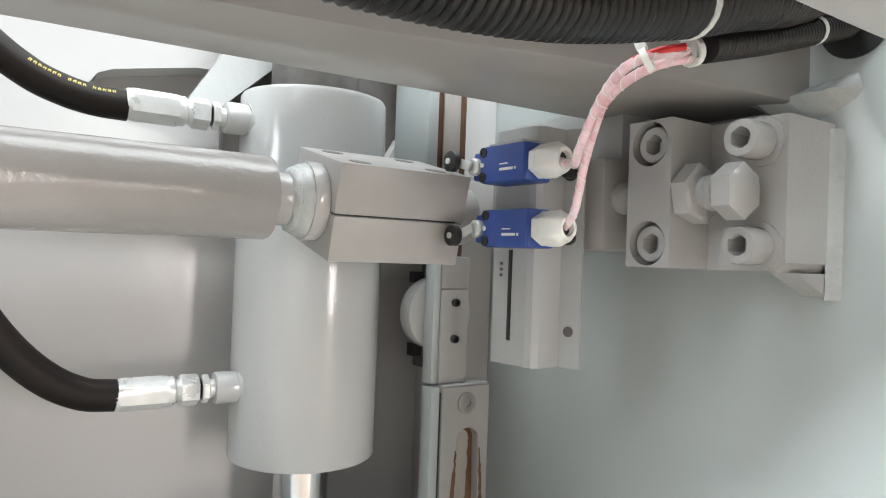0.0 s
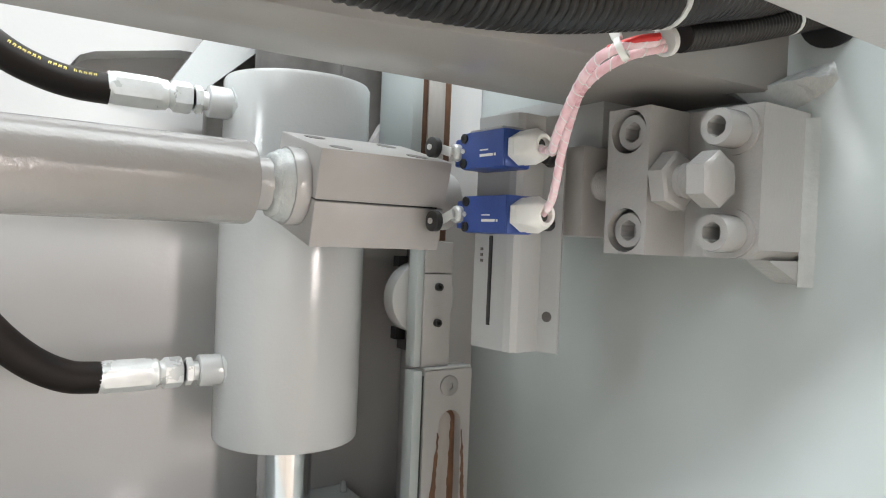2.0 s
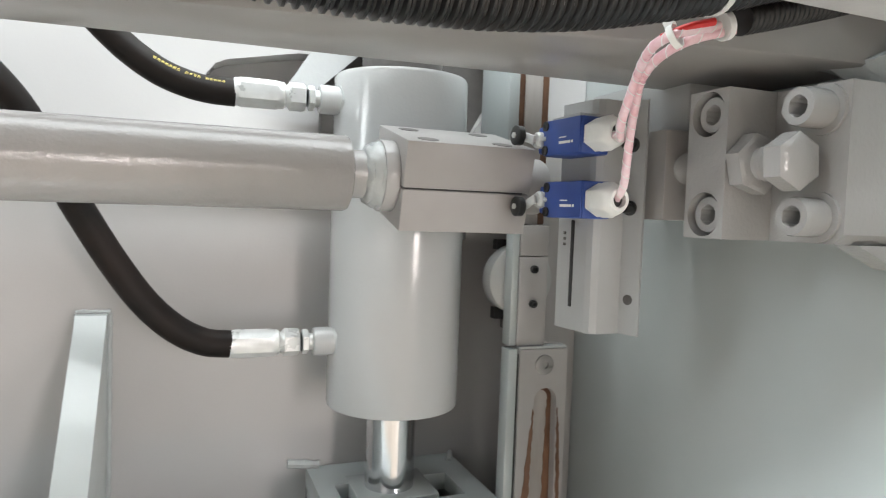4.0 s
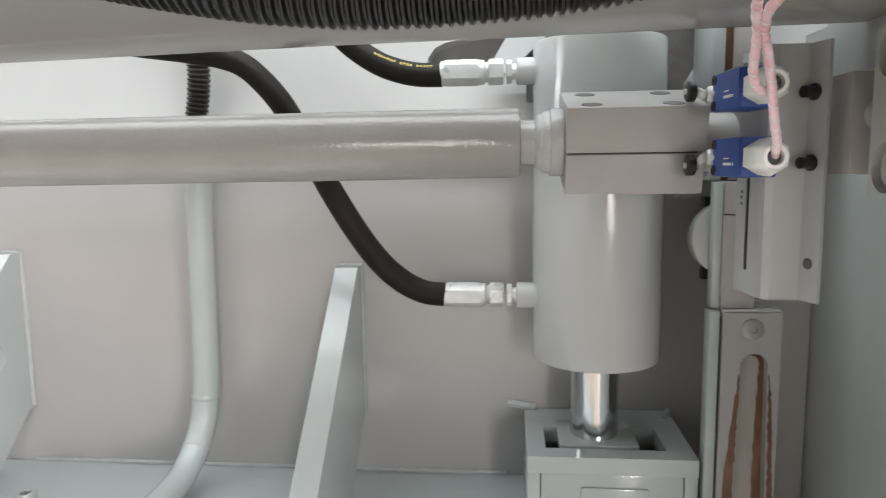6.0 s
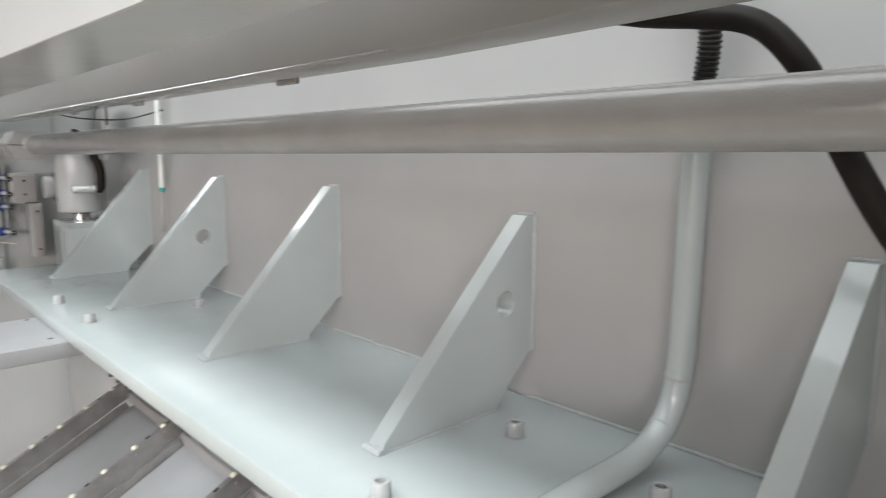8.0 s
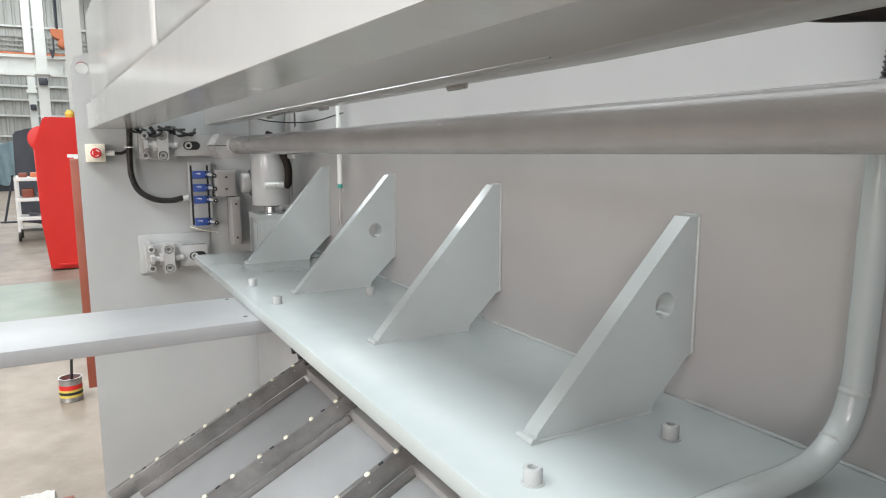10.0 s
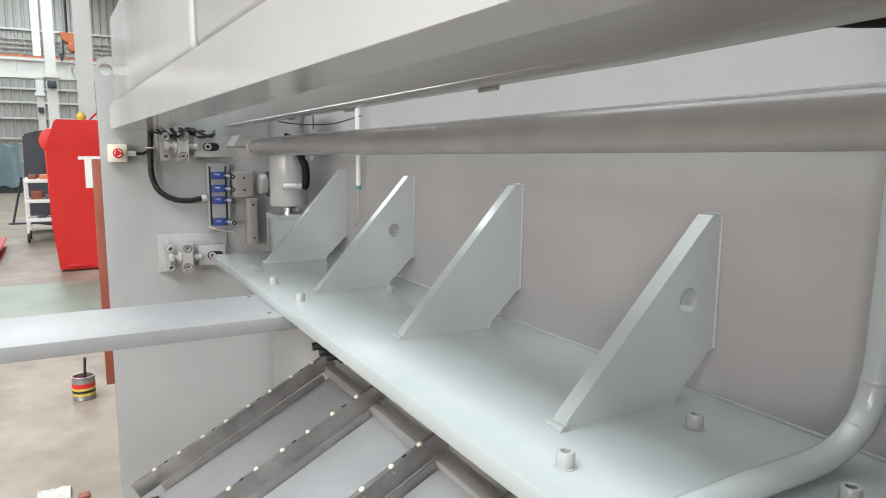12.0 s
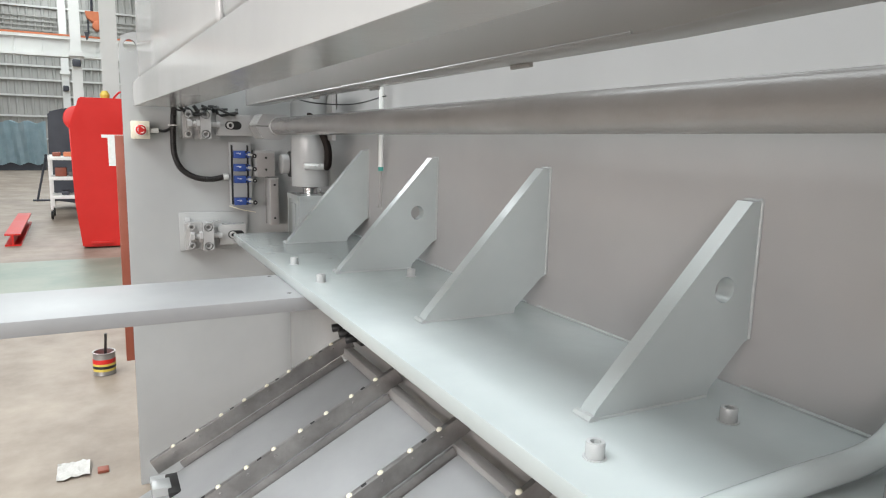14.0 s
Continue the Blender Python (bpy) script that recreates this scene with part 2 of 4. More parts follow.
def weld(bm, p0, p1, r, rnd):
    p0, p1 = Vector(p0), Vector(p1)
    n = max(4, int((p1 - p0).length / (r * 0.9)))
    path = [p0.lerp(p1, k / n) for k in range(n + 1)]
    return sweep(bm, path, r, 8, [r * rnd.uniform(0.78, 1.12) for _ in path])


# head of a socket screw, its foot on z = 0, with a hexagon socket
def socket_head(r, h):
    bm = B()
    a = r * 0.50
    lathe(bm, [(r * 0.97, 0), (r, 0.001), (r, h * 0.86), (r * 0.93, h), (a * 1.12, h), (a, h * 0.97), (a, h * 0.12)], None, 24, [0, 0, 0, 0, 0, 6, 6])
    return bm


SCREW_BIG = finish("socket_screw", socket_head(0.0142, 0.0235), ROUGHPAINT)
SCREW_SUNK = finish("socket_screw", socket_head(0.0145, 0.018), ROUGHPAINT)
SHELF_BOLT = finish("socket_bolt", socket_head(0.0125, 0.021), ENAMEL)
SCREW_SMALL = finish("small_screw", socket_head(0.0045, 0.005), BLACK)


# ---- the hall ----
bm = B()
box(bm, -45, 25, -16.5, 14, FLOOR_Z - 0.2, FLOOR_Z)
solid("floor", bm, CONCRETE, "dusty beige concrete workshop floor with stains", "floor", kind="structure", smooth=0)
bm = B()
box(bm, -9.2, -6.3, -16, 12, FLOOR_Z - 0.05, FLOOR_Z + 0.004)
solid("floor_lane", bm, GREENFLOOR, "worn green painted lane on the concrete floor", "floor", kind="structure", smooth=0)

# far gable wall of ribbed sheet with rails
bm = B()
outline = []
y = -16.5
while y < 14:
    outline += [(-36.0, y), (-36.0, y + 0.16), (-35.94, y + 0.20), (-35.94, y + 0.26)]
    y += 0.30
outline += [(-36.0, 14), (-36.3, 14), (-36.3, -16.5)]
prism(bm, outline, FLOOR_Z, 9.5, "z")
far_wall = solid("wall_west", bm, SIDING, "pale grey ribbed sheet wall of the workshop hall", "wall", kind="structure", smooth=0)
for z in (0.85, 1.85, 2.75, 3.45, 4.05, 5.2, 6.6):
    bm = B()
    box(bm, -35.95, -35.84, -16.4, 13.9, z, z + 0.08)
    part("wall_rail", bm, COLUMN, far_wall, smooth=0)
for z in (4.6, 5.6):
    bm = B()
    for k in range(4):
        box(bm, -35.93, -35.86, -16.4, 13.9, z + 0.2 * k, z + 0.2 * k + 0.05)
    part("louvre_band", bm, SIDING, far_wall, smooth=0)
for name, b in (("wall_south", (-36, 25, -16.6, -16.3)), ("wall_north", (-36, 25, 13.7, 14.0)), ("wall_east", (24.7, 25, -16.3, 13.7))):
    bm = B()
    box(bm, *b, FLOOR_Z, 9.5)
    solid(name, bm, ROOFING, "plain grey wall of the workshop hall", "wall", kind="structure", smooth=0)
bm = B()
box(bm, -36.3, 25, -16.6, 14, 9.5, 9.7)
solid("ceiling", bm, ROOFING, "dull grey sheet roof of the workshop hall", "ceiling", kind="structure", smooth=0)


def hall_column(x, y, w, lamp=0.0):
    c = thing("hall_column", (x, y, FLOOR_Z), "pale painted steel column of the workshop hall", "column", "hall columns")
    bm = B()
    box(bm, x + w * 0.42, x + w / 2, y - w * 0.55, y + w * 0.55, FLOOR_Z, 9.4)
    box(bm, x - w / 2, x - w * 0.42, y - w * 0.55, y + w * 0.55, FLOOR_Z, 9.4)
    box(bm, x - w * 0.42, x + w * 0.42, y - w * 0.06, y + w * 0.06, FLOOR_Z, 9.4)
    part("shaft", bm, COLUMN, c, smooth=0)
    if lamp:
        bm = B()
        box(bm, x - w * 0.9, x + w * 0.9, y - w * 0.8, y + w * 0.8, 3.58, 3.72)
        part("bracket", bm, COLUMN, c, smooth=0)
        bm = B()
        box(bm, x + w / 2, x + w / 2 + 0.12, y - w * 0.45, y + w * 0.45, lamp - 0.11, lamp + 0.11, 0.03)
        part("lamp_box", bm, NAVY, c, "dark box lamp on the column")
    return c


hall_column(-25.0, -1.35, 0.27, 3.37)
hall_column(-33.0, -1.93, 0.24, 3.01)
hall_column(-16.0, -0.60, 0.28)
crane = thing("crane_beam", (-27, -3, 3.72), "pale crane runway beam with a red-orange rail", "crane beam")
bm = B()
box(bm, -27.15, -26.85, -14, 5, 4.30, 4.40)
box(bm, -27.03, -26.97, -14, 5, 3.80, 4.30)
box(bm, -27.15, -26.85, -14, 5, 3.72, 3.80)
part("girder", bm, COLUMN, crane, smooth=0)
for k in range(16):
    bm = B()
    box(bm, -26.97, -26.87, -8 + 0.8 * k, -7.97 + 0.8 * k, 3.80, 4.30)
    part("stiffener", bm, COLUMN, crane, smooth=0)
bm = B()
box(bm, -27.05, -26.84, -14, 5, 4.40, 4.46)
part("rail", bm, ORANGE, crane, smooth=0)
hoist = thing("crane_hoist", (-20, -0.85, 3.6), "orange chain hoist hanging from the hall roof", "hoist")
bm = B()
prism(bm, [(-1.02, 4.22), (-0.70, 4.22), (-0.70, 3.98), (-0.86, 3.98), (-0.98, 4.06)], -20.2, -19.8, "x")
part("hoist_body", bm, ORANGE, hoist, smooth=0)
bm = B()
rod(bm, (-20.1, -0.76, 3.88), (-19.75, -0.76, 3.88), 0.11, 20, 0.02)
part("drum", bm, ORANGE, hoist, "bright orange hoist motor drum")
bm = B()
box(bm, -20.05, -19.9, -0.98, -0.94, 3.70, 4.02)
part("side_arm", bm, NAVY, hoist)
bm = B()
prism(bm, [(-1.06, 3.72), (-0.95, 3.72), (-0.97, 3.58), (-1.02, 3.52)], -20.05, -19.9, "x")
part("hook_block", bm, NAVY, hoist)
bm = B()
rod(bm, (-20, -0.86, 9.5), (-20, -0.86, 4.2), 0.03, 8)
part("cable", bm, NAVY, hoist)

# red sheet-metal machine end
red = thing("red_machine", (-10.3, -0.6, FLOOR_Z), "tall bright red machine end panel on the floor", "machine")
bm = B()
prism(bm, [(-1.15, FLOOR_Z + 0.02), (-1.21, 0.35), (-1.23, 1.30), (-1.10, 1.68), (1.2, 1.68), (1.2, FLOOR_Z + 0.02)], -10.9, -10.0, "x")
bmesh.ops.bevel(bm, geom=bm.edges[:], offset=0.015, segments=2, affect="EDGES")
part("panel", bm, RED, red)
bm = B()
box(bm, -10.0, -9.995, -0.80, -0.46, 0.82, 1.22)
box(bm, -10.0, -9.995, -0.87, -0.80, 1.18, 1.22)
part("paper_sheet", bm, WHITE, red, "white paper sheet taped on the panel", smooth=0)
bm = B()
rod(bm, (-10.75, -1.14, 1.42), (-10.55, -1.14, 1.42), 0.17, 20, 0.02)
part("hub", bm, RED, red)
bm = B()
box(bm, -9.998, -9.97, -1.05, -0.80, -0.19, -0.16, 0.004)
part("foot_bar", bm, RED, red)
bm = B()
lathe(bm, [(0.05, 0), (0.06, 0.05), (0.03, 0.10)], Matrix.Translation((-10.2, -0.80, 1.68)), 12)
part("yellow_cap", bm, YELLOW, red, "yellow cap")
bm = B()
sweep(bm, spline([(-10.1, -0.7, 1.69), (-10.0, -0.62, 1.76), (-10.1, -0.52, 1.70), (-10.0, -0.45, 1.77), (-10.1, -0.3, 1.69)], 8), 0.012, 8)
part("loose_wire", bm, REDWIRE, red, "tangle of red wire")

bm = B()
prism(bm, [(-1.76, FLOOR_Z + 0.2), (-1.72, 1.60), (-1.45, 1.68), (-0.6, 1.66), (-0.6, FLOOR_Z)], -15.8, -15.0, "x")
bmesh.ops.bevel(bm, geom=bm.edges[:], offset=0.03, segments=2, affect="EDGES")
solid("dark_machine", bm, NAVY, "dark blue-black painted machine casing on the floor", "machine")

# tool trolley
tr = thing("tool_trolley", (-13.4, -1.35, FLOOR_Z), "cream three-shelf tool trolley with loose parts on it", "trolley")
for z in (0.10, 0.42, 0.76):
    bm = B()
    box(bm, -13.75, -13.15, -1.68, -1.0, z, z + 0.06, 0.006)
    part("tray", bm, WHITE, tr)
for x in (-13.73, -13.17):
    for y in (-1.66, -1.02):
        bm = B()
        box(bm, x - 0.018, x + 0.018, y - 0.018, y + 0.018, -0.08, 0.84)
        part("post", bm, WHITE, tr)
        wheel = B()
        rod(wheel, (x, y - 0.02, -0.175), (x, y + 0.02, -0.175), 0.072, 16, 0.01)
        part("wheel", wheel, BLACK, tr, "black rubber castor wheel")
tr.matrix_basis = Matrix.Translation((-13.7, -1.35, FLOOR_Z))
rnd = random.Random(4)
for k, (y, z, mt) in enumerate(((-1.55, 0.82, BROWN), (-1.38, 0.82, ORANGE), (-1.2, 0.82, DARK), (-1.5, 0.48, BROWN), (-1.3, 0.48, DARK), (-1.12, 0.48, STEEL), (-1.45, 0.16, NAVY), (-1.2, 0.16, CREAM))):
    bm = B()
    w, hgt = rnd.uniform(0.05, 0.09), rnd.uniform(0.06, 0.17)
    box(bm, -13.8, -13.55, y - w, y + w, z, z + hgt, 0.01)
    solid("loose_part", bm, mt, "small loose metal part lying on a trolley tray", "part", "parts on the trolley")

bm = B()
m = pose(-11.8, -2.0, FLOOR_Z, 0, 0, 1.5)
box(bm, -1.3, 1.3, -0.09, 0.09, 0.0, 0.02, m=m)
box(bm, -1.3, 1.3, -0.09, 0.09, 0.14, 0.16, m=m)
box(bm, -1.3, 1.3, -0.012, 0.012, 0.02, 0.14, m=m)
solid("steel_beam", bm, RED, "short red painted steel beam lying on the floor", "beam", smooth=0)

tarp = thing("covered_machine", (-20, -2.6, FLOOR_Z), "machine under a draped blue tarpaulin", "tarpaulin")
bm = B()
n, cols = 10, 40
rows_ = []
for i in range(n):
    z = FLOOR_Z + 0.25 + (1.55 - FLOOR_Z - 0.25) * i / (n - 1)
    rows_.append([bm.verts.new((-20 + 0.06 * math.sin(j * 1.3 + 0.4 * i) * (1 - 0.5 * i / n) + 0.05 * math.sin(j * 0.5), -4.6 + 2.5 * j / (cols - 1), z + 0.05 * math.sin(j * 0.7))) for j in range(cols)])
rows_.append([bm.verts.new((-20.9, v.co.y, v.co.z + 0.02)) for v in rows_[-1]])
for a, b in zip(rows_, rows_[1:]):
    for j in range(cols - 1):
        bm.faces.new((a[j], a[j + 1], b[j + 1], b[j]))
bmesh.ops.solidify(bm, geom=bm.faces[:], thickness=0.01)
part("tarpaulin", bm, TARP, tarp)
bm = B()
box(bm, -20.8, -20.15, -4.5, -2.2, FLOOR_Z, 1.45)
part("casing", bm, NAVY, tarp)
tarp.matrix_basis = Matrix.Translation((-30, -3.1, FLOOR_Z))
stand = thing("folding_stand", (-17, -2.0, FLOOR_Z), "dark folding steel stand on the floor", "stand")
for k, (a, b) in enumerate((((-17, -2.12, FLOOR_Z), (-17, -1.9, 0.75)), ((-17, -1.75, FLOOR_Z), (-17, -1.92, 0.75)), ((-17, -2.2, FLOOR_Z + 0.02), (-17, -1.6, FLOOR_Z + 0.02)))):
    bm = B()
    rod(bm, a, b, 0.022, 8)
    part("leg", bm, NAVY, stand)

can = thing("paint_can", (-4.83, -0.956, FLOOR_Z), "open used paint can with red and yellow label", "paint can")
mc = Matrix.Translation((-4.83, -0.956, FLOOR_Z))
bm = B()
lathe(bm, [(0.062, 0), (0.066, 0.004), (0.064, 0.01), (0.064, 0.135), (0.067, 0.139), (0.067, 0.145), (0.058, 0.145), (0.058, 0.10)], mc, 28)
part("tin", bm, STEEL, can)
bm = B()
lathe(bm, [(0.0652, 0.028), (0.0652, 0.075)], mc, 28)
part("label_lower", bm, YELLOW, can, "yellow label band")
bm = B()
lathe(bm, [(0.0654, 0.076), (0.0654, 0.104)], mc, 28)
part("label_upper", bm, RED, can, "red label band")
bm = B()
lathe(bm, [(0.0668, 0.045), (0.0668, 0.062)], mc, 28)
bmesh.ops.delete(bm, geom=[v for v in bm.verts if v.co.x < -4.82], context="VERTS")
part("print_mark", bm, BLACK, can)
bm = B()
rod(bm, (-4.83, -0.95, -0.16), (-4.82, -0.94, 0.01), 0.008, 8)
part("brush_handle", bm, BLACK, can, "dark brush handle")
bm = B()
bmesh.ops.create_grid(bm, x_segments=9, y_segments=7, size=0.5)
rnd = random.Random(2)
for v in bm.verts:
    v.co = Vector((-3.5 + v.co.y * 0.16 + rnd.uniform(-0.01, 0.01), -1.095 + v.co.x * 0.13, FLOOR_Z + 0.006 + rnd.uniform(0, 0.012)))
bmesh.ops.solidify(bm, geom=bm.faces[:], thickness=0.001)
solid("plastic_scrap", bm, PAPER, "crumpled scrap of clear plastic film on the floor", "scrap")
bm = B()
box(bm, -3.48, -3.43, -1.0, -0.955, FLOOR_Z, FLOOR_Z + 0.012, 0.002, m=None)
solid("rust_chip", bm, BROWN, "small rust-brown metal chip on the floor", "scrap")

# ---- side frames ----
XN, XF = 0.065, -3.25
bm = B()
box(bm, XN, XN + 0.04, -0.83, 0.6, FLOOR_Z, 1.75, 0.003)
near = thing("side_frame", (XN, -0.1, FLOOR_Z), "thick grey painted steel side frame of the shear", "machine frame", "side frames")
# takes the cool tint as stand-in for cool light on this face
part("frame_plate", bm, SHELF, near)
bm = B()
out = [(-0.832, FLOOR_Z), (-0.832, 1.59), (-0.82, 1.625), (-0.785, 1.64), (-0.735, 1.64), (-0.72, 1.62), (-0.72, 1.44), (0.6, 1.44), (0.6, FLOOR_Z)]
prism(bm, out, XF - 0.035, XF, "x", circle(-0.794, 1.588, 0.023))
far = thing("side_frame", (XF, -0.1, FLOOR_Z), "thick grey steel side frame with a lifting eye", "machine frame", "side frames")
part("frame_plate", bm, ENAMEL, far, smooth=20)
bm = B()
box(bm, XF - 0.06, XF + 0.10, -0.80, -0.62, FLOOR_Z, FLOOR_Z + 0.03, 0.003)
part("foot_plate", bm, ENAMEL, far)
bm = B()
box(bm, -3.36, -3.286, -0.862, -0.80, 0.30, 1.24, 0.003)
solid("oxide_panel", bm, BROWN, "red-oxide coloured edge of a panel beyond the side frame", "panel")

# ---- blade beam: back plate, shelf and ribs ----
beam = thing("blade_beam", (-1.6, 0, 0.83), "grey painted blade beam with shelf and triangular ribs", "machine beam")
bm = B()
# recess shaped to darken a patch that is partly the cylinder's shadow
recess = [(-0.405, 1.395), (-0.400, 1.420), (-0.391, 1.432), (-0.378, 1.438), (-0.298, 1.454), (-0.250, 1.456), (-0.250, 1.372), (-0.300, 1.372)]
prism(bm, [(-3.2, 0.80), (0.05, 0.80), (0.05, 1.80), (-3.2, 1.80)], 0.0, 0.04, "y", recess)
part("back_plate", bm, PLATE, beam, smooth=20)
bm = B()
box(bm, -0.46, -0.20, 0.041, 0.06, 1.33, 1.50)
part("recess_plate", bm, PLATE, beam)
bm = B()
box(bm, -3.03, -0.26, -0.458, -0.001, 0.829, 0.86, 0.0022)
part("shelf_plate", bm, SHELF, beam)
rnd = random.Random(7)


def rib(x, top, with_hole):
    bm = B()
    out = [(-0.318, 0.861), (-0.310, 0.875), (-0.022, top), (-0.001, top), (-0.001, 0.944), (-0.012, 0.940), (-0.084, 0.872), (-0.086, 0.861)]
    prism(bm, out, x - 0.015, x + 0.015, "x", circle(-0.068, 1.031, 0.021) if with_hole else None)
    r_ = part("rib", bm, SHELF, beam, smooth=25)
    bm = B()
    for s in (-1, 1):
        weld(bm, (x + s * 0.016, -0.003, 0.945), (x + s * 0.0155, -0.001, top), 0.0034, rnd)
        weld(bm, (x + s * 0.0155, -0.315, 0.8605), (x + s * 0.0155, -0.090, 0.8605), 0.0030, rnd)
    weld(bm, (x - 0.02, -0.319, 0.8605), (x + 0.02, -0.319, 0.8605), 0.0080, rnd)
    weld(bm, (x - 0.017, -0.002, top + 0.0005), (x + 0.017, -0.002, top + 0.0005), 0.0036, rnd)
    part("weld_bead", bm, WELD, r_)


for x, top, hl in ((-0.511, 1.150, False), (-1.001, 1.168, True), (-1.560, 1.193, False), (-2.138, 1.197, True), (-2.732, 1.206, False)):
    rib(x, top, hl)
bm = B()
for a, b in ((-3.0, -2.79), (-2.74, -2.2), (-2.15, -1.62), (-1.57, -1.04), (-0.99, -0.55), (-0.50, -0.30)):
    weld(bm, (a, -0.002, 0.8615), (b, -0.002, 0.8615), 0.0036, rnd)
part("weld_bead", bm, WELD, beam)
for x, y in ((-0.903, -0.137), (-0.895, -0.389), (-2.03, -0.40), (-2.31, -0.40), (-2.01, -0.137), (-0.662, -0.155), (-0.662, -0.389)):
    shared("socket_bolt", SHELF_BOLT, Matrix.Translation((x, y, 0.861)), beam)
    bm = B()
    lathe(bm, [(0.0155, 0.0), (0.0155, 0.0012)], Matrix.Translation((x, y, 0.8602)), 20)
    part("washer", bm, ENAMEL, beam)

# lower table body behind the chute
bm = B()
box(bm, -3.2, 0.06, -0.19, -0.12, FLOOR_Z, 0.80, 0.003)
solid("table_apron", bm, PLATE, "grey painted apron plate below the blade beam", "machine frame")

# ---- upper beam and rear cover ----
bm = B()
sections = []
for x, yf, zb in ((XN, -0.458, 1.391), (-0.06, -0.450, 1.390), (-0.17, -0.434, 1.389), (-0.29, -0.408, 1.387), (-0.45, -0.388, 1.385), (-0.88, -0.370, 1.376), (-3.2, -0.365, 1.374)):
    sections.append([bm.verts.new(c) for c in ((x, -0.309, zb), (x, yf + 0.004, zb), (x, yf + 0.001, zb + 0.0015), (x, yf, zb + 0.005), (x, yf, 1.63), (x, -0.309, 1.63))])
for a, b in zip(sections, sections[1:]):
    for k in range(6):
        bm.faces.new((a[k], a[(k + 1) % 6], b[(k + 1) % 6], b[k]))
bm.faces.new(sections[0])
bm.faces.new(sections[-1])
top = thing("top_beam", (-1.6, -0.34, 1.383), "long grey painted cross beam between the side frames", "machine beam")
part("beam_body", bm, BEAM, top)
bm = B()
rnd = random.Random(11)
for x in (-1.9, -1.25, -2.4):
    box(bm, x, x + 0.06, -0.313, -0.305, 1.369, 1.379, 0.003)
weld(bm, (-3.1, -0.3655, 1.3775), (-0.9, -0.3705, 1.3795), 0.0022, rnd)
part("weld_bead", bm, BEAM, top)
bm = B()
rows = []
for k in range(25):
    f = k / 24
    y = -0.432 - 0.062 * f
    drop = 0.018 * (1 - f) ** 0.6 * min(1, f * 6 + 0.25)
    wide = 0.036 * (1 - 0.75 * f)
    u = [rnd.uniform(-0.0010, 0.0010) for _ in range(4)]
    zt = 1.390 + 0.010 * f
    rows.append([bm.verts.new(c) for c in ((XN + 0.001, y, zt + 0.012), (XN - wide + u[0], y + 0.004, zt + u[1]), (XN - wide * 0.55 + u[1], y - 0.002 + u[2], zt - drop * 0.55 + u[3]), (XN - wide * 0.2, y - 0.004 + u[3], zt - drop + u[0]), (XN + 0.001, y - 0.004, zt - drop - 0.005 + u[2]))])
for r0, r1 in zip(rows, rows[1:]):
    for i in range(5):
        bm.faces.new((r0[i], r0[(i + 1) % 5], r1[(i + 1) % 5], r1[i]))
bm.faces.new(rows[0])
bm.faces.new(rows[-1])
part("weld_fillet", bm, WELD, top, "thick rough painted weld at the side frame", smooth=60)
cover = thing("rear_cover", (-1.0, -0.7, 1.356), "glossy light grey folded sheet cover along the machine", "machine cover")
bm = B()
prism(bm, [(-0.705, 1.3563), (-0.697, 1.3563), (-0.697, 1.440), (-0.687, 1.446), (-0.687, 1.458), (-0.693, 1.458), (-0.693, 1.452), (-0.705, 1.446)], -3.235, XN - 0.01, "x")
part("bottom_rail", bm, COVER, cover, smooth=0)
for a, b in ((-3.19, -1.66), (-1.61, 0.02)):
    bm = B()
    box(bm, a, b, -0.688, -0.668, 1.462, 1.78, 0.012, 4)
    part("door_panel", bm, COVER, cover)
cover.matrix_basis = Matrix.Translation((-1.0, -0.7, 1.356)) @ pose(0, 0, 0, 0, 0, 2.2)
bm = B()
prism(bm, [(-3.235, -0.789), (XN - 0.01, -0.663), (XN - 0.01, -0.615), (-3.235, -0.615)], 1.3560, 1.3605, "z")
part("bottom_flange", bm, COVER, cover, smooth=0)

# ---- torsion shaft with its clamps ----
shaft = thing("torsion_shaft", (-1.6, -0.23, 1.30), "long grey painted steel shaft running along the machine", "shaft")
P0, P1 = Vector((-0.287, -0.221, 1.304)), Vector((-2.97, -0.285, 1.290))
bm = B()
rod(bm, P0, P1, 0.0335, 40, 0.004)
part("tube", bm, SHAFT, shaft)
bm = B()
rod(bm, (-0.30, -0.222, 1.304), (-0.255, -0.221, 1.304), 0.0215, 28)
part("neck", bm, ROUGHPAINT, shaft)
bm = B()
rod(bm, (-0.259, -0.221, 1.304), (-0.246, -0.221, 1.304), 0.0325, 40, 0.001)
part("collar", bm, ROUGHPAINT, shaft)
bm = B()
lathe(bm, [(0.0218, 0), (0.0250, 0.0025), (0.0268, 0.0045), (0.0266, 0.006), (0.0288, 0.008), (0.0298, 0.0105), (0.0296, 0.0125), (0.0310, 0.0145)], axis_matrix((-0.2735, -0.221, 1.304), (1, 0, 0)), 40)
rnd = random.Random(17)
for v in bm.verts:
    v.co += Vector((rnd.uniform(-1, 1), rnd.uniform(-1, 1), rnd.uniform(-1, 1))) * 0.0007
part("weld_fillet", bm, WELD, shaft, "rough painted weld round the shaft neck")
bm = B()
box(bm, -0.2455, -0.2440, -0.238, -0.228, 1.3338, 1.3398)
part("keyway", bm, BLACK, shaft)
bm = B()
rod(bm, (-0.14, -0.205, 1.302), (-0.085, -0.205, 1.302), 0.028, 28, 0.003)
part("shaft_stub", bm, DRYPAINT, shaft)


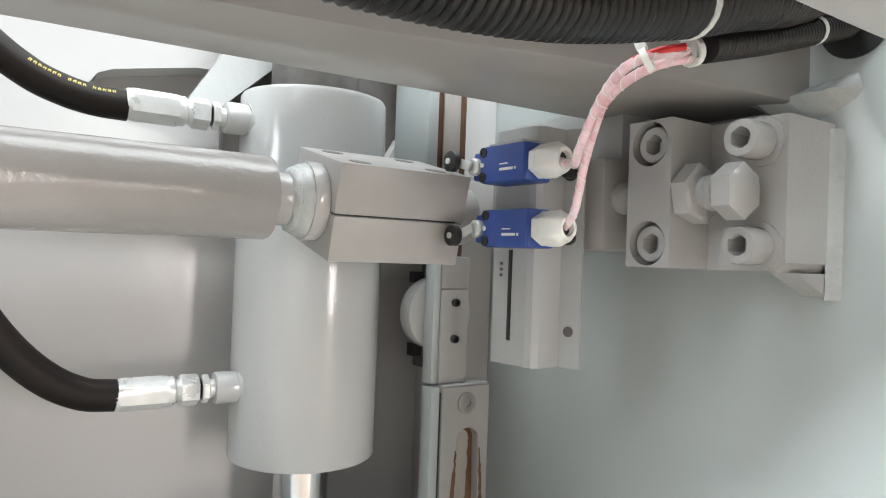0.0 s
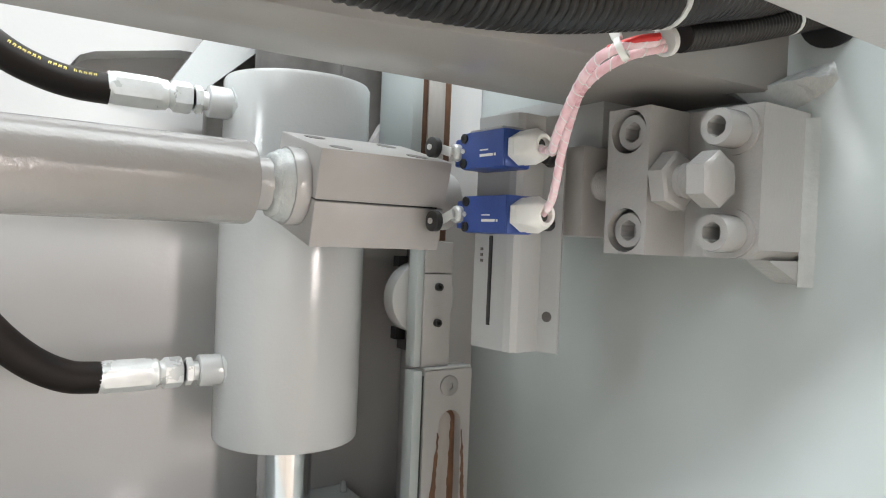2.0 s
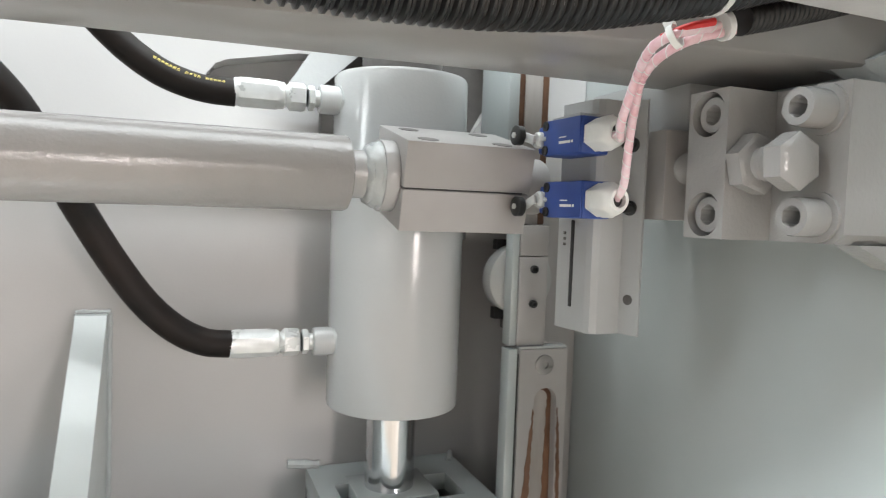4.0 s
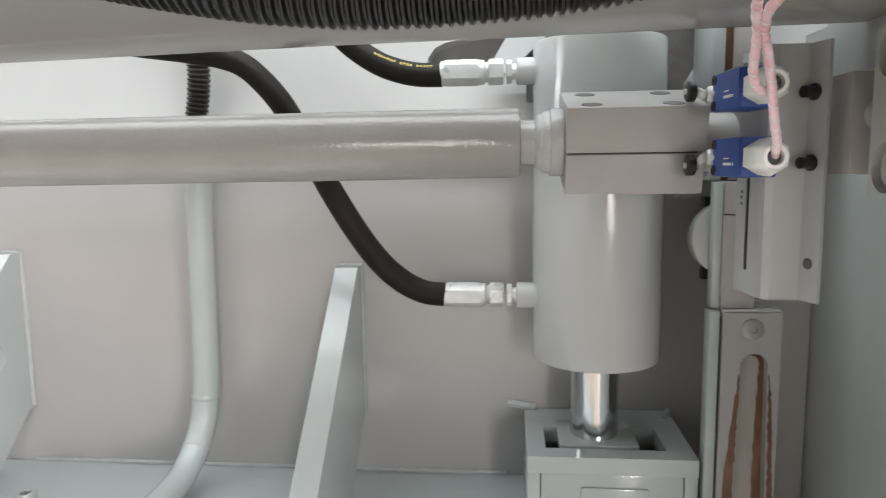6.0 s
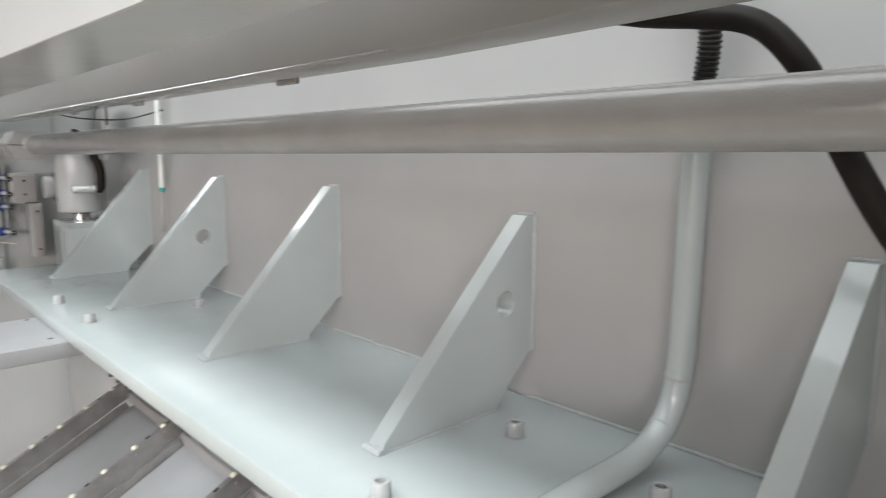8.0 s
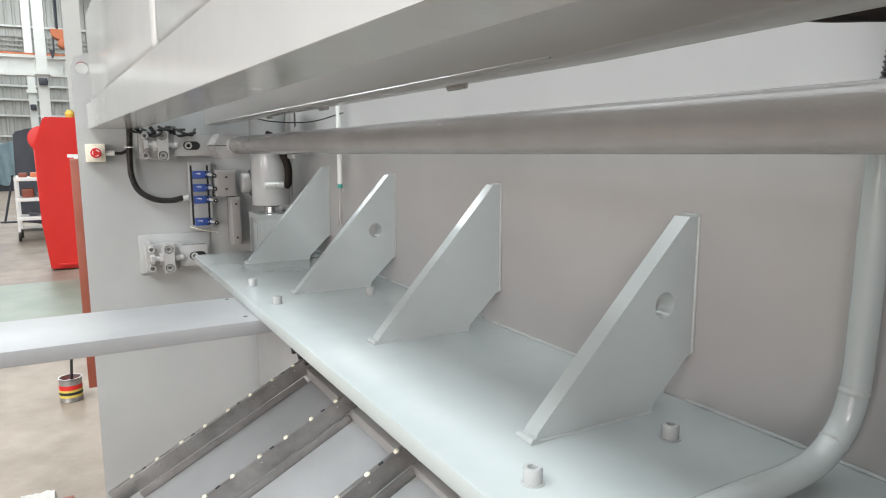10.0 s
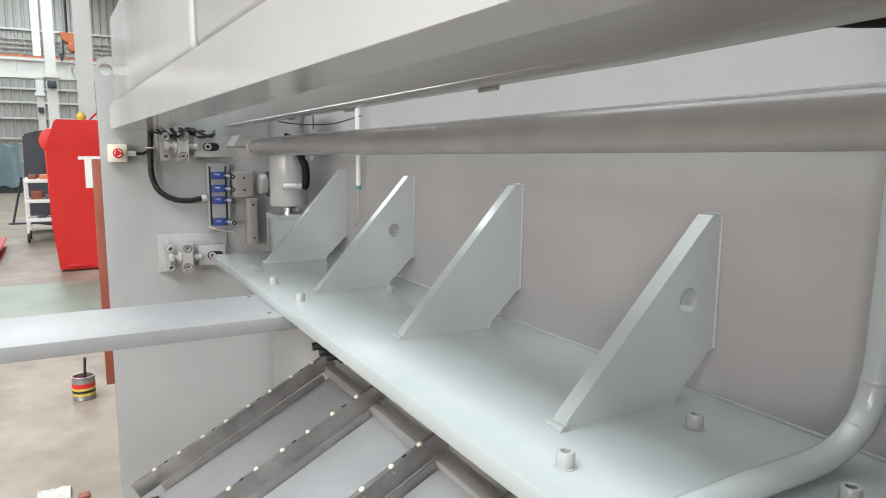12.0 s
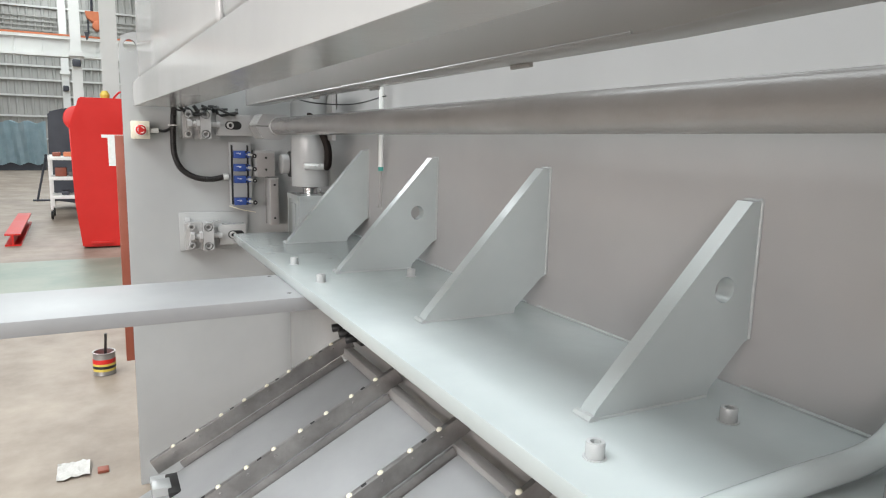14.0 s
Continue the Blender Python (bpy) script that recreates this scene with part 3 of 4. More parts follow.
def clamp_block(m, with_holes=True):
    """A split clamp: local x along the shaft, z up, on a common centre."""
    c = thing("clamp_block", m.translation, "split grey painted steel clamp block gripping the shaft", "clamp", "shaft clamps")
    for nm, z0, z1 in (("lower_half", -0.040, -0.0025), ("upper_half", -0.001, 0.040)):
        bm = B()
        box(bm, -0.059, 0.064, -0.047, 0.047, z0, z1, 0.0012, 2, m)
        half = part(nm, bm, DRYPAINT, c)
        if nm == "upper_half":
            for x in (-0.036, 0.036):
                for y in (-0.032, 0.026):
                    bm = B()
                    lathe(bm, [(0.0095, 0), (0.0095, 0.0006)], m @ Matrix.Translation((x, y, 0.0398)), 20)
                    part("bolt_recess", bm, DARK, half, "dark recessed bolt hole")
    bm = B()
    box(bm, -0.057, 0.057, -0.045, 0.045, -0.003, -0.0005, 0, 2, m)
    part("gap_shim", bm, BLACK, c)
    return c


clamp_block(pose(-0.187, -0.2130, 1.3050, 14, 0, 0))

# ---- hydraulic cylinder ----


def fitting_run(parent, x0, x1, y, z):
    """Hose fitting from a cylinder boss at x1 to the hose end at x0."""
    bm = B()
    rod(bm, (x1 + 0.012, y, z), (x1 - 0.024, y, z), 0.0155, 24, 0.002)
    boss = part("port_boss", bm, ENAMEL, parent)
    bm = B()
    lathe(bm, [(0.019, 0), (0.021, 0.004), (0.017, 0.009)], axis_matrix((x1 + 0.006, y, z), (-1, 0, 0)), 20)
    for v in bm.verts:
        v.co += Vector((random.uniform(-1, 1), random.uniform(-1, 1), random.uniform(-1, 1))) * 0.0012
    part("weld_ring", bm, WELD, boss)
    bm = B()
    rod(bm, (x1 - 0.022, y, z), (x1 - 0.036, y, z), 0.009, 16)
    part("thread", bm, ZINC, parent)
    bm = B()
    mm = axis_matrix((x1 - 0.029, y, z), (-1, 0, 0))
    lathe(bm, [(0.0105, 0), (0.0118, 0.001), (0.0118, 0.006), (0.0105, 0.007)], mm, 24, [6, 6, 6, 6])
    part("lock_nut", bm, ZINC, parent)
    bm = B()
    mm = axis_matrix((x1 - 0.039, y, z), (-1, 0, 0))
    lathe(bm, [(0.0118, 0), (0.0130, 0.002), (0.0130, 0.016), (0.0118, 0.018), (0.0105, 0.022)], mm, 24, [6, 6, 6, 0, 0])
    part("swivel_nut", bm, ZINC, parent)
    bm = B()
    run = x1 - 0.060 - x0
    lathe(bm, [(0.0128, 0), (0.0140, 0.0015), (0.0140, 0.006), (0.0132, 0.008), (0.0132, run - 0.006), (0.0142, run - 0.004), (0.0142, run - 0.001), (0.0132, run)], axis_matrix((x1 - 0.060, y, z), (-1, 0, 0)), 24, [0, 0, 0, 6, 6, 0, 0, 0])
    part("ferrule", bm, ZINC, parent, "bright crimped hose ferrule")


def hydraulic_cylinder(cx, cy, dz=0.0, fittings=True):
    c = thing("hydraulic_cylinder", (cx, cy, 1.05 + dz), "glossy grey painted hydraulic cylinder with a chromed rod", "cylinder", "hydraulic cylinders")
    bm = B()
    r = 0.0752
    mm = Matrix.Translation((cx, cy, dz))
    lathe(bm, [(r - 0.004, 1.052), (r - 0.001, 1.053), (r, 1.056), (r, 1.416), (r - 0.002, 1.420), (r - 0.006, 1.421)], mm, 64)
    part("barrel", bm, ENAMEL, c)
    bm = B()
    lathe(bm, [(0.034, 1.045), (0.034, 1.056)], mm, 32)
    part("gland", bm, DARK, c)
    bm = B()
    lathe(bm, [(0.0285, 0.955), (0.0285, 1.06)], mm, 36)
    part("piston_rod", bm, CHROME, c, "polished chrome piston rod")
    if fittings:
        for z in (1.387, 1.1255):
            fitting_run(c, -0.376, cx - math.sqrt(r * r - 0.02 ** 2) + 0.002, -0.085, z + 0.002)
    return c


hydraulic_cylinder(-0.194, -0.078)

# seat of the rod: a welded box with a slot
seat = thing("rod_seat", (-0.17, -0.08, 0.86), "welded grey steel box that takes the cylinder rod", "bracket", "rod seats")
bm = B()
prism(bm, [(-0.277, -0.152), (-0.088, -0.152), (-0.088, -0.001), (-0.277, -0.001)], 0.935, 0.955, "z", [(-0.255, -0.128), (-0.118, -0.128), (-0.118, -0.064), (-0.255, -0.064)])
part("top_plate", bm, SHELF, seat, smooth=0)
bm = B()
box(bm, -0.277, -0.262, -0.151, -0.001, 0.70, 0.935, 0.002)
part("side_plate", bm, SHELF, seat)
bm = B()
box(bm, -0.103, -0.088, -0.151, -0.001, 0.70, 0.935, 0.002)
part("side_plate", bm, SHELF, seat)
bm = B()
box(bm, -0.2615, -0.1035, -0.151, -0.138, 0.70, 0.935, 0.002)
part("front_plate", bm, SHELF, seat)
bm = B()
box(bm, -0.238, -0.146, -0.120, -0.040, 0.925, 0.9555, 0.002)
part("rod_pad", bm, SHELF, seat)
bm = B()
box(bm, -0.217, -0.142, -0.155, -0.1512, 0.80, 0.920, 0.0015)
part("inset_plate", bm, SHELF, seat)
bm = B()
rnd = random.Random(3)
weld(bm, (-0.300, -0.003, 0.962), (-0.262, -0.005, 0.958), 0.006, rnd)
part("weld_bead", bm, WELD, seat)
bm = B()
weld(bm, (-0.100, -0.03, 0.955), (-0.088, -0.004, 0.957), 0.004, rnd)
part("weld_bead", bm, WELD, seat)

# head mount over the cylinder: plate with a rounded notch and a gusset
mount = thing("cylinder_mount", (-0.19, -0.03, 1.45), "grey welded mount plates that hold the cylinder head", "bracket")
bm = B()
prism(bm, [(-0.318, 1.405), (-0.300, 1.390), (-0.222, 1.462), (-0.222, 1.50), (-0.258, 1.50)], -0.050, -0.034, "y")
part("brace", bm, ENAMEL, mount, smooth=0)
# dark colour here carries the shade between the mount plates
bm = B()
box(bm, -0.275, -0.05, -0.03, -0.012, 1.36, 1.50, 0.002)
part("inner_plate", bm, DARK, mount, "inner plate behind the cylinder head, darkened for shade")
bm = B()
prism(bm, [(-0.095, 1.24), (-0.088, 1.375), (-0.074, 1.400), (-0.056, 1.412), (-0.046, 1.428), (-0.046, 1.50), (-0.013, 1.50), (-0.013, 1.24)], -0.045, -0.031, "y")
part("stay_plate", bm, PLATE, mount, smooth=0)
bm = B()
rod(bm, (-0.194, -0.078, 1.4205), (-0.194, -0.078, 1.50), 0.045, 32)
part("head_pin", bm, DARK, mount)

# ---- guide bars beside the frame ----
guide = thing("guide_bar", (-0.045, -0.1, 0.6), "grey painted guide bar with a rust-stained oil groove", "guide", "guide bars")
bm = B()
groove = [(-0.0560, 0.56), (-0.0505, 1.062)] + [(-0.0360 + 0.0145 * math.cos(a), 1.064 + 0.0145 * math.sin(a)) for a in [math.pi * (1 - k / 10) for k in range(11)]] + [(-0.0130, 0.56)]
prism(bm, [(-0.070, 0.55), (-0.070, 1.123), (-0.009, 1.123), (-0.009, 0.55)], -0.155, -0.143, "y", groove)
part("face_strip", bm, DRYPAINT, guide, smooth=0)
bm = B()
box(bm, -0.068, -0.009, -0.1425, -0.134, 0.55, 1.122, 0.001)
box(bm, -0.050, -0.012, -0.1338, -0.09, 0.55, 1.122, 0.001)
part("bar", bm, STRIP, guide, "worn pale bottom of the oil groove")
rnd = random.Random(31)


def smear(edges, y):
    """One thin ragged ribbon of rust: rows of (z, x0, x1) from below upwards, in fine steps."""
    bm = B()
    last = None
    for (za, a0, a1), (zb, b0, b1) in zip(edges, edges[1:]):
        n = max(2, int((zb - za) / 0.0045))
        for k in range(n):
            f = k / n
            j = 0.0009
            row = [bm.verts.new((a0 + (b0 - a0) * f + rnd.uniform(-j, j), y, za + (zb - za) * f)), bm.verts.new((a1 + (b1 - a1) * f + rnd.uniform(-j, j), y, za + (zb - za) * f))]
            if last:
                bm.faces.new((last[0], last[1], row[1], row[0]))
            last = row
    solid_ = bmesh.ops.extrude_face_region(bm, geom=list(bm.faces))
    bmesh.ops.translate(bm, verts=[v for v in solid_["geom"] if isinstance(v, bmesh.types.BMVert)], vec=(0, -0.0004, 0))
    part("rust_streak", bm, RUST, guide, "rust and grease streak along the groove", smooth=0)


smear([(0.56, -0.0665, -0.0558), (0.93, -0.0632, -0.0532), (1.00, -0.0575, -0.0517), (1.045, -0.0525, -0.0506), (1.06, -0.0515, -0.0506)], -0.1552)
smear([(0.56, -0.0130, -0.0085), (0.93, -0.0170, -0.0115), (1.02, -0.0195, -0.0160), (1.06, -0.0212, -0.0195)], -0.1552)
smear([(0.56, -0.0300, -0.0135), (0.95, -0.0290, -0.0165), (1.03, -0.0275, -0.0195), (1.07, -0.0260, -0.0216)], -0.1428)
smear([(0.56, -0.0555, -0.0500), (0.90, -0.0530, -0.0492), (0.99, -0.0515, -0.0500)], -0.1428)
bm = B()
rim = [(-0.0360 + q * math.cos(a), 1.064 + q * math.sin(a)) for q, arc in ((0.0146, 1), (0.0095, -1)) for a in [math.pi * (0.5 - arc * (k / 12 - 0.5)) for k in range(13)]]
prism(bm, rim, -0.1434, -0.1427, "y")
part("rust_rim", bm, RUST, guide, "rust rim round the groove end", smooth=0)
bm = B()
box(bm, -0.0725, -0.0702, -0.1520, -0.135, 0.56, 1.118)
part("joint_gap", bm, BLACK, guide, smooth=0)
bm = B()
box(bm, -0.0835, -0.0727, -0.1535, -0.134, 0.55, 1.124, 0.001)
part("side_strip", bm, SHELF, guide)
bm = B()
box(bm, -0.070, -0.009, -0.1535, -0.1345, 1.1235, 1.126, 0.0005)
part("top_cap", bm, ENAMEL, guide)
bm = B()
lathe(bm, [(0.0115, 0), (0.0115, 0.0015), (0.0105, 0.002), (0.004, 0.002), (0.004, 0.0005)], axis_matrix((-0.039, -0.155, 1.1055), (0, -1, 0)), 24, [0, 0, 0, 6, 6])
part("countersunk_screw", bm, STEEL, guide)

upper = thing("guide_block", (-0.055, -0.1, 1.13), "grey painted upper guide block with two black screws", "guide", "guide bars")
bm = B()
box(bm, -0.071, -0.036, -0.148, -0.125, 1.1265, 1.227, 0.001)
part("lower_bar", bm, DRYPAINT, upper)
bm = B()
box(bm, -0.071, -0.036, -0.148, -0.125, 1.228, 1.262, 0.001)
part("upper_bar", bm, DRYPAINT, upper)
bm = B()
box(bm, -0.080, -0.0715, -0.146, -0.128, 1.1265, 1.262, 0.001)
part("side_strip", bm, SHELF, upper)
for z in (1.213, 1.174):
    shared("small_screw", SCREW_SMALL, axis_matrix((-0.054, -0.1478, z), (0, -1, 0)), upper)
bm = B()
rod(bm, (-0.056, -0.124, 1.1985), (-0.056, -0.102, 1.1985), 0.0405, 48, 0.002)
part("eccentric_disc", bm, ENAMEL, upper)
bm = B()
box(bm, -0.078, -0.066, -0.1015, -0.09, 1.232, 1.244)
part("slot_edge", bm, BLACK, upper)
bm = B()
box(bm, -0.078, -0.066, -0.1015, -0.09, 1.150, 1.164)
part("slot_edge", bm, BLACK, upper)
rail_up = thing("guide_rail", (-0.045, -0.1, 1.27), "worn upper guide rail with brown oil streaks", "guide", "guide bars")
bm = B()
box(bm, -0.068, -0.028, -0.120, -0.06, 1.263, 1.60, 0.001)
part("rail_face", bm, RUST, rail_up)
bm = B()
box(bm, -0.060, -0.038, -0.123, -0.1205, 1.263, 1.60, 0.0005)
part("wear_strip", bm, STRIP, rail_up)
bm = B()
box(bm, -0.082, -0.069, -0.126, -0.05, 1.263, 1.60, 0.001)
part("side_strip", bm, SHELF, rail_up)
bm = B()
box(bm, -0.012, XN - 0.001, -0.055, -0.001, 0.55, 1.60, 0.002)
part("back_rail", bm, PLATE, rail_up)
# solid dark block put into the gap to stand for its shade
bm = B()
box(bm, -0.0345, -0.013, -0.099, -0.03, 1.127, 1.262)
part("gap_shade_block", bm, DARK, rail_up)


# ---- adjusting brackets ----
def adjusting_bracket(label):
    """Local origin: the frame's face, block centre; x towards the frame."""
    b = thing("adjusting_bracket", (0, 0, 0), label, "bracket", "adjusting brackets")
    bm = B()
    prism(bm, [(-0.083, -0.050), (-0.076, -0.057), (0.06, -0.057), (0.06, 0.057), (-0.083, 0.057)], -0.062, 0.0, "x")
    part("base_plate", bm, ROUGHPAINT, b)
    bm = B()
    hz = 0.0385
    rim = [(-0.0205, -0.057), (0.0205, -0.057), (0.0205, 0.057), (-0.0205, 0.057)]
    prism(bm, rim, -0.1095, -0.0865, "x", holes=[circle(0, hz, 0.0172, 28), circle(0, -hz, 0.0172, 28)])
    box(bm, -0.0867, -0.0622, -0.0205, 0.0205, -0.057, 0.057)
    blk = part("block", bm, ROUGHPAINT, b)
    for z in (hz, -hz):
        shared("socket_screw", SCREW_SUNK, axis_matrix((-0.087, 0.0, z), (-1, 0, 0)), b)
        shared("socket_screw", SCREW_BIG, axis_matrix((-0.065, -0.0625, z), (-1, 0, 0)), b)
        bm = B()
        lathe(bm, [(0.0185, 0), (0.0185, 0.003)], axis_matrix((-0.0622, -0.0625, z), (-1, 0, 0)), 28)
        part("washer", bm, ROUGHPAINT, b)
    bolt = B()
    rod(bolt, (-0.0895, -0.056, 0), (-0.0895, 0.055, 0), 0.0125, 24)
    part("threaded_bolt", bolt, ROUGHPAINT, b)
    for y0, n in ((-0.050, 4), (0.024, 8)):
        bm = B()
        lathe(bm, [(0.0120 + 0.0018 * (k % 2), 0.0012 * k) for k in range(2 * n + 1)], axis_matrix((-0.0895, y0, 0), (0, 1, 0)), 20)
        part("thread", bm, ROUGHPAINT, b)
    bm = B()
    mm = axis_matrix((-0.0895, -0.0210, 0), (0, -1, 0)) @ pose(0, 0, 0, 0, 0, 14)
    lathe(bm, [(0.0185, 0), (0.0200, 0.001), (0.0200, 0.0135), (0.0180, 0.0155), (0.0125, 0.0155)], mm, 36, [0, 6, 6, 0, 0])
    part("lock_nut", bm, ROUGHPAINT, b)
    bm = B()
    mm = axis_matrix((-0.0895, -0.0525, 0), (0, -1, 0)) @ pose(0, 0, 0, 0, 0, 4)
    lathe(bm, [(0.0160, 0), (0.0180, 0.001), (0.0180, 0.0155), (0.0158, 0.0175)], mm, 36, [0, 6, 6, 0])
    part("bolt_head", bm, ROUGHPAINT, b)
    bm = B()
    prism(bm, [(-0.046, -0.0572), (-0.001, -0.0572), (-0.001, -0.0755)], -0.082, -0.062, "y")
    part("lower_fillet", bm, ROUGHPAINT, b, smooth=0)
    bm = B()
    rnd = random.Random(5)
    n = 60
    rows = []
    for k in range(n + 1):
        z = -0.077 + 0.130 * k / n
        u = [rnd.uniform(-0.0004, 0.0004) for _ in range(4)]
        rows.append([bm.verts.new(c) for c in ((-0.0010, -0.079, z), (-0.0070 + u[0], -0.0826 + u[1] * 0.3, z), (-0.0042 + u[1], -0.0845 + u[2], z), (-0.0022 + u[2], -0.0870 + u[3], z), (0.0005, -0.0925 + u[0], z))])
    for r0, r1 in zip(rows, rows[1:]):
        for i in range(5):
            bm.faces.new((r0[i], r0[(i + 1) % 5], r1[(i + 1) % 5], r1[i]))
    bm.faces.new(rows[0])
    bm.faces.new(rows[-1])
    part("weld_bead", bm, WELD, b, "rough painted weld along the base", smooth=60)
    return b


ab = adjusting_bracket("thick grey painted adjusting bracket with a big hex bolt")
ab.matrix_basis = pose(XN, -0.3955, 1.3168)
far_ab = copy_thing(ab, pose(XF, -0.535, 1.291, 0, 180, 0))
low_ab = copy_thing(ab, pose(XF, -0.537, 0.836, 0, 180, 0))

slide = thing("slide_block", (0.0, -0.3, 1.31), "dull grey steel slide block in the frame slot", "slide", "slide blocks")
bm = B()
box(bm, -0.046, XN - 0.001, -0.350, -0.26, 1.273, 1.349, 0.0015)
part("block_body", bm, DRYPAINT, slide)
bm = B()
box(bm, -0.02, XN - 0.001, -0.345, -0.20, 1.3495, 1.40, 0.0015)
part("upper_piece", bm, ENAMEL, slide)
for k, z in enumerate((1.291, 0.836)):
    s = thing("slide_block", (XF, -0.42, z), "dull grey slide block with a slotted screw hole", "slide", "slide blocks")
    bm = B()
    box(bm, XF + 0.001, XF + 0.07, -0.49, -0.34 if k == 0 else -0.38, z - 0.042, z + 0.042, 0.002)
    part("block_body", bm, ROUGHPAINT, s)
    bm = B()
    prism(bm, [(-0.437 + 0.017 * math.cos(a), z + 0.017 * math.sin(a)) for a in [math.pi * (0.5 + q / 8) for q in range(9)]] + [(-0.405 + 0.017 * math.cos(a), z + 0.017 * math.sin(a)) for a in [math.pi * (-0.5 + q / 8) for q in range(9)]], XF + 0.069, XF + 0.0715, "x")
    part("slot", bm, BLACK, s)
    shared("socket_screw", SCREW_SUNK, axis_matrix((XF + 0.068, -0.435, z), (1, 0, 0)), s)
bm = B()
box(bm, XF + 0.0005, XF + 0.012, -0.64, -0.36, 0.768, 0.928, 0.002)
solid("bracket_base", bm, ENAMEL, "grey welded backing plate under the lower bracket", "bracket")


# ---- limit switches ----
def limit_switch(m, label, wired=True, tip=0.005):
    """Local: head towards +y, gland towards -y, label face towards -x; tip: the roller above or below the pivot."""
    s = thing("limit_switch", (0, 0, 0), label, "limit switch", "limit switches")
    bm = B()
    box(bm, -0.013, 0.015, -0.026, 0.028, -0.0155, 0.0155, 0.002)
    case = part("case", bm, BLUE, s)
    bm = B()
    box(bm, -0.0145, -0.0125, -0.025, 0.027, -0.015, 0.015, 0.0009)
    part("lid", bm, BLUE, s)
    bm = B()
    box(bm, -0.0149, -0.0146, -0.013, 0.003, -0.0062, -0.0040)
    box(bm, -0.0149, -0.0146, -0.0165, -0.0145, -0.0062, -0.0040)
    box(bm, -0.0149, -0.0146, -0.007, 0.003, -0.0012, -0.0002)
    part("print_bars", bm, WHITE, s, "pale printed bars", smooth=0)
    for z in (-0.0105, 0.0105):
        bm = B()
        lathe(bm, [(0.0042, 0), (0.0042, 0.001), (0.0022, 0.001), (0.0022, 0.0003)], axis_matrix((-0.0145, 0.0235, z), (-1, 0, 0)), 16)
        part("lid_screw", bm, BLACK, s)
    bm = B()
    lathe(bm, [(0.0022, 0), (0.0018, 0.0012)], axis_matrix((-0.0145, 0.025, 0), (-1, 0, 0)), 12)
    part("centre_screw", bm, ZINC, s)
    bm = B()
    box(bm, -0.010, 0.011, 0.0285, 0.042, -0.012, 0.012, 0.002)
    part("head", bm, BLUE, s)
    bm = B()
    lathe(bm, [(0.0075, 0), (0.0075, 0.004), (0.006, 0.006), (0.003, 0.006), (0.003, 0.005)], axis_matrix((-0.010, 0.0375, 0.0), (-1, 0, 0)), 20)
    part("pivot", bm, ZINC, s, "bright lever pivot screw")
    bm = B()
    box(bm, -0.0195, -0.0165, 0.036, 0.064, -0.004, 0.004, 0.0008, 2, Matrix.Translation((0, 0.0375, 0)) @ Euler((math.atan2(tip, 0.018), 0, 0)).to_matrix().to_4x4() @ Matrix.Translation((0, -0.0375, 0)))
    part("lever", bm, ZINC, s)
    roller = B()
    lathe(roller, [(0.0075, 0), (0.0090, 0.001), (0.0090, 0.0065), (0.0075, 0.0075), (0.0030, 0.0075)], axis_matrix((-0.0195, 0.0555, tip), (-1, 0, 0)), 24)
    rp = part("roller", roller, BLACK, s, "black rubber roller")
    bm = B()
    rod(bm, (-0.0195, 0.0555, tip), (-0.0285, 0.0555, tip), 0.0026, 12)
    part("roller_pin", bm, ZINC, rp)
    if wired:
        bm = B()
        lathe(bm, [(0.0110, 0), (0.0118, 0.001), (0.0118, 0.007), (0.0108, 0.008)], axis_matrix((0.0, -0.0265, 0), (0, -1, 0)), 36, [0, 6, 6, 0])
        gl = part("cable_gland", bm, WHITE, s, "white nylon cable gland")
        bm = B()
        lathe(bm, [(0.0100, 0.006), (0.0122, 0.008), (0.0124, 0.021), (0.0115, 0.025), (0.0088, 0.029), (0.0062, 0.029), (0.0058, 0.022)], axis_matrix((0.0, -0.0265, 0), (0, -1, 0)), 36, [0, 6, 6, 0, 0, 0, 0])
        part("gland_cap", bm, WHITE, gl)
        bm = B()
        lathe(bm, [(0.0057, 0.0), (0.0057, 0.001)], axis_matrix((0.0, -0.0500, 0), (0, -1, 0)), 20)
        part("gland_seal", bm, BLACK, gl)
    s.matrix_basis = m
    return s


limit_switch(pose(-0.1115, -0.314, 1.3400, 0, 0, 4), "blue limit switch with roller lever and white cable gland")
limit_switch(pose(-0.1115, -0.320, 1.2870, 0, 0, 4), "blue limit switch with roller lever and white cable gland", tip=-0.0064)

br = thing("switch_bracket", (-0.08, -0.32, 1.175), "folded pale grey sheet bracket that carries the limit switches", "bracket", "switch brackets")
bm = B()
prism(bm, [(-0.1010, -0.276), (-0.0965, -0.315), (-0.0945, -0.3215), (-0.0890, -0.3245), (-0.0660, -0.3235), (-0.0595, -0.3415), (-0.0568, -0.3405), (-0.0640, -0.3205), (-0.0880, -0.3215), (-0.0920, -0.3190), (-0.0940, -0.313), (-0.0985, -0.276)], 1.1725, 1.3735, "z")
bracket_sheet = part("folded_sheet", bm, ENAMEL, br, smooth=0)
bm = B()
box(bm, -0.0994, -0.0975, -0.2985, -0.2945, 1.193, 1.27)
part("slot", bm, BLACK, br, smooth=0)
bm = B()
for k in range(3):
    box(bm, -0.1006, -0.0994, -0.287, -0.284, 1.257 - 0.005 * k, 1.2595 - 0.005 * k)
part("stamped_marks", bm, DARK, br, smooth=0)
bm = B()
lathe(bm, [(0.0045, 0), (0.0045, 0.0006)], axis_matrix((-0.0632, -0.3318, 1.203), (-0.94, -0.34, 0)), 16)
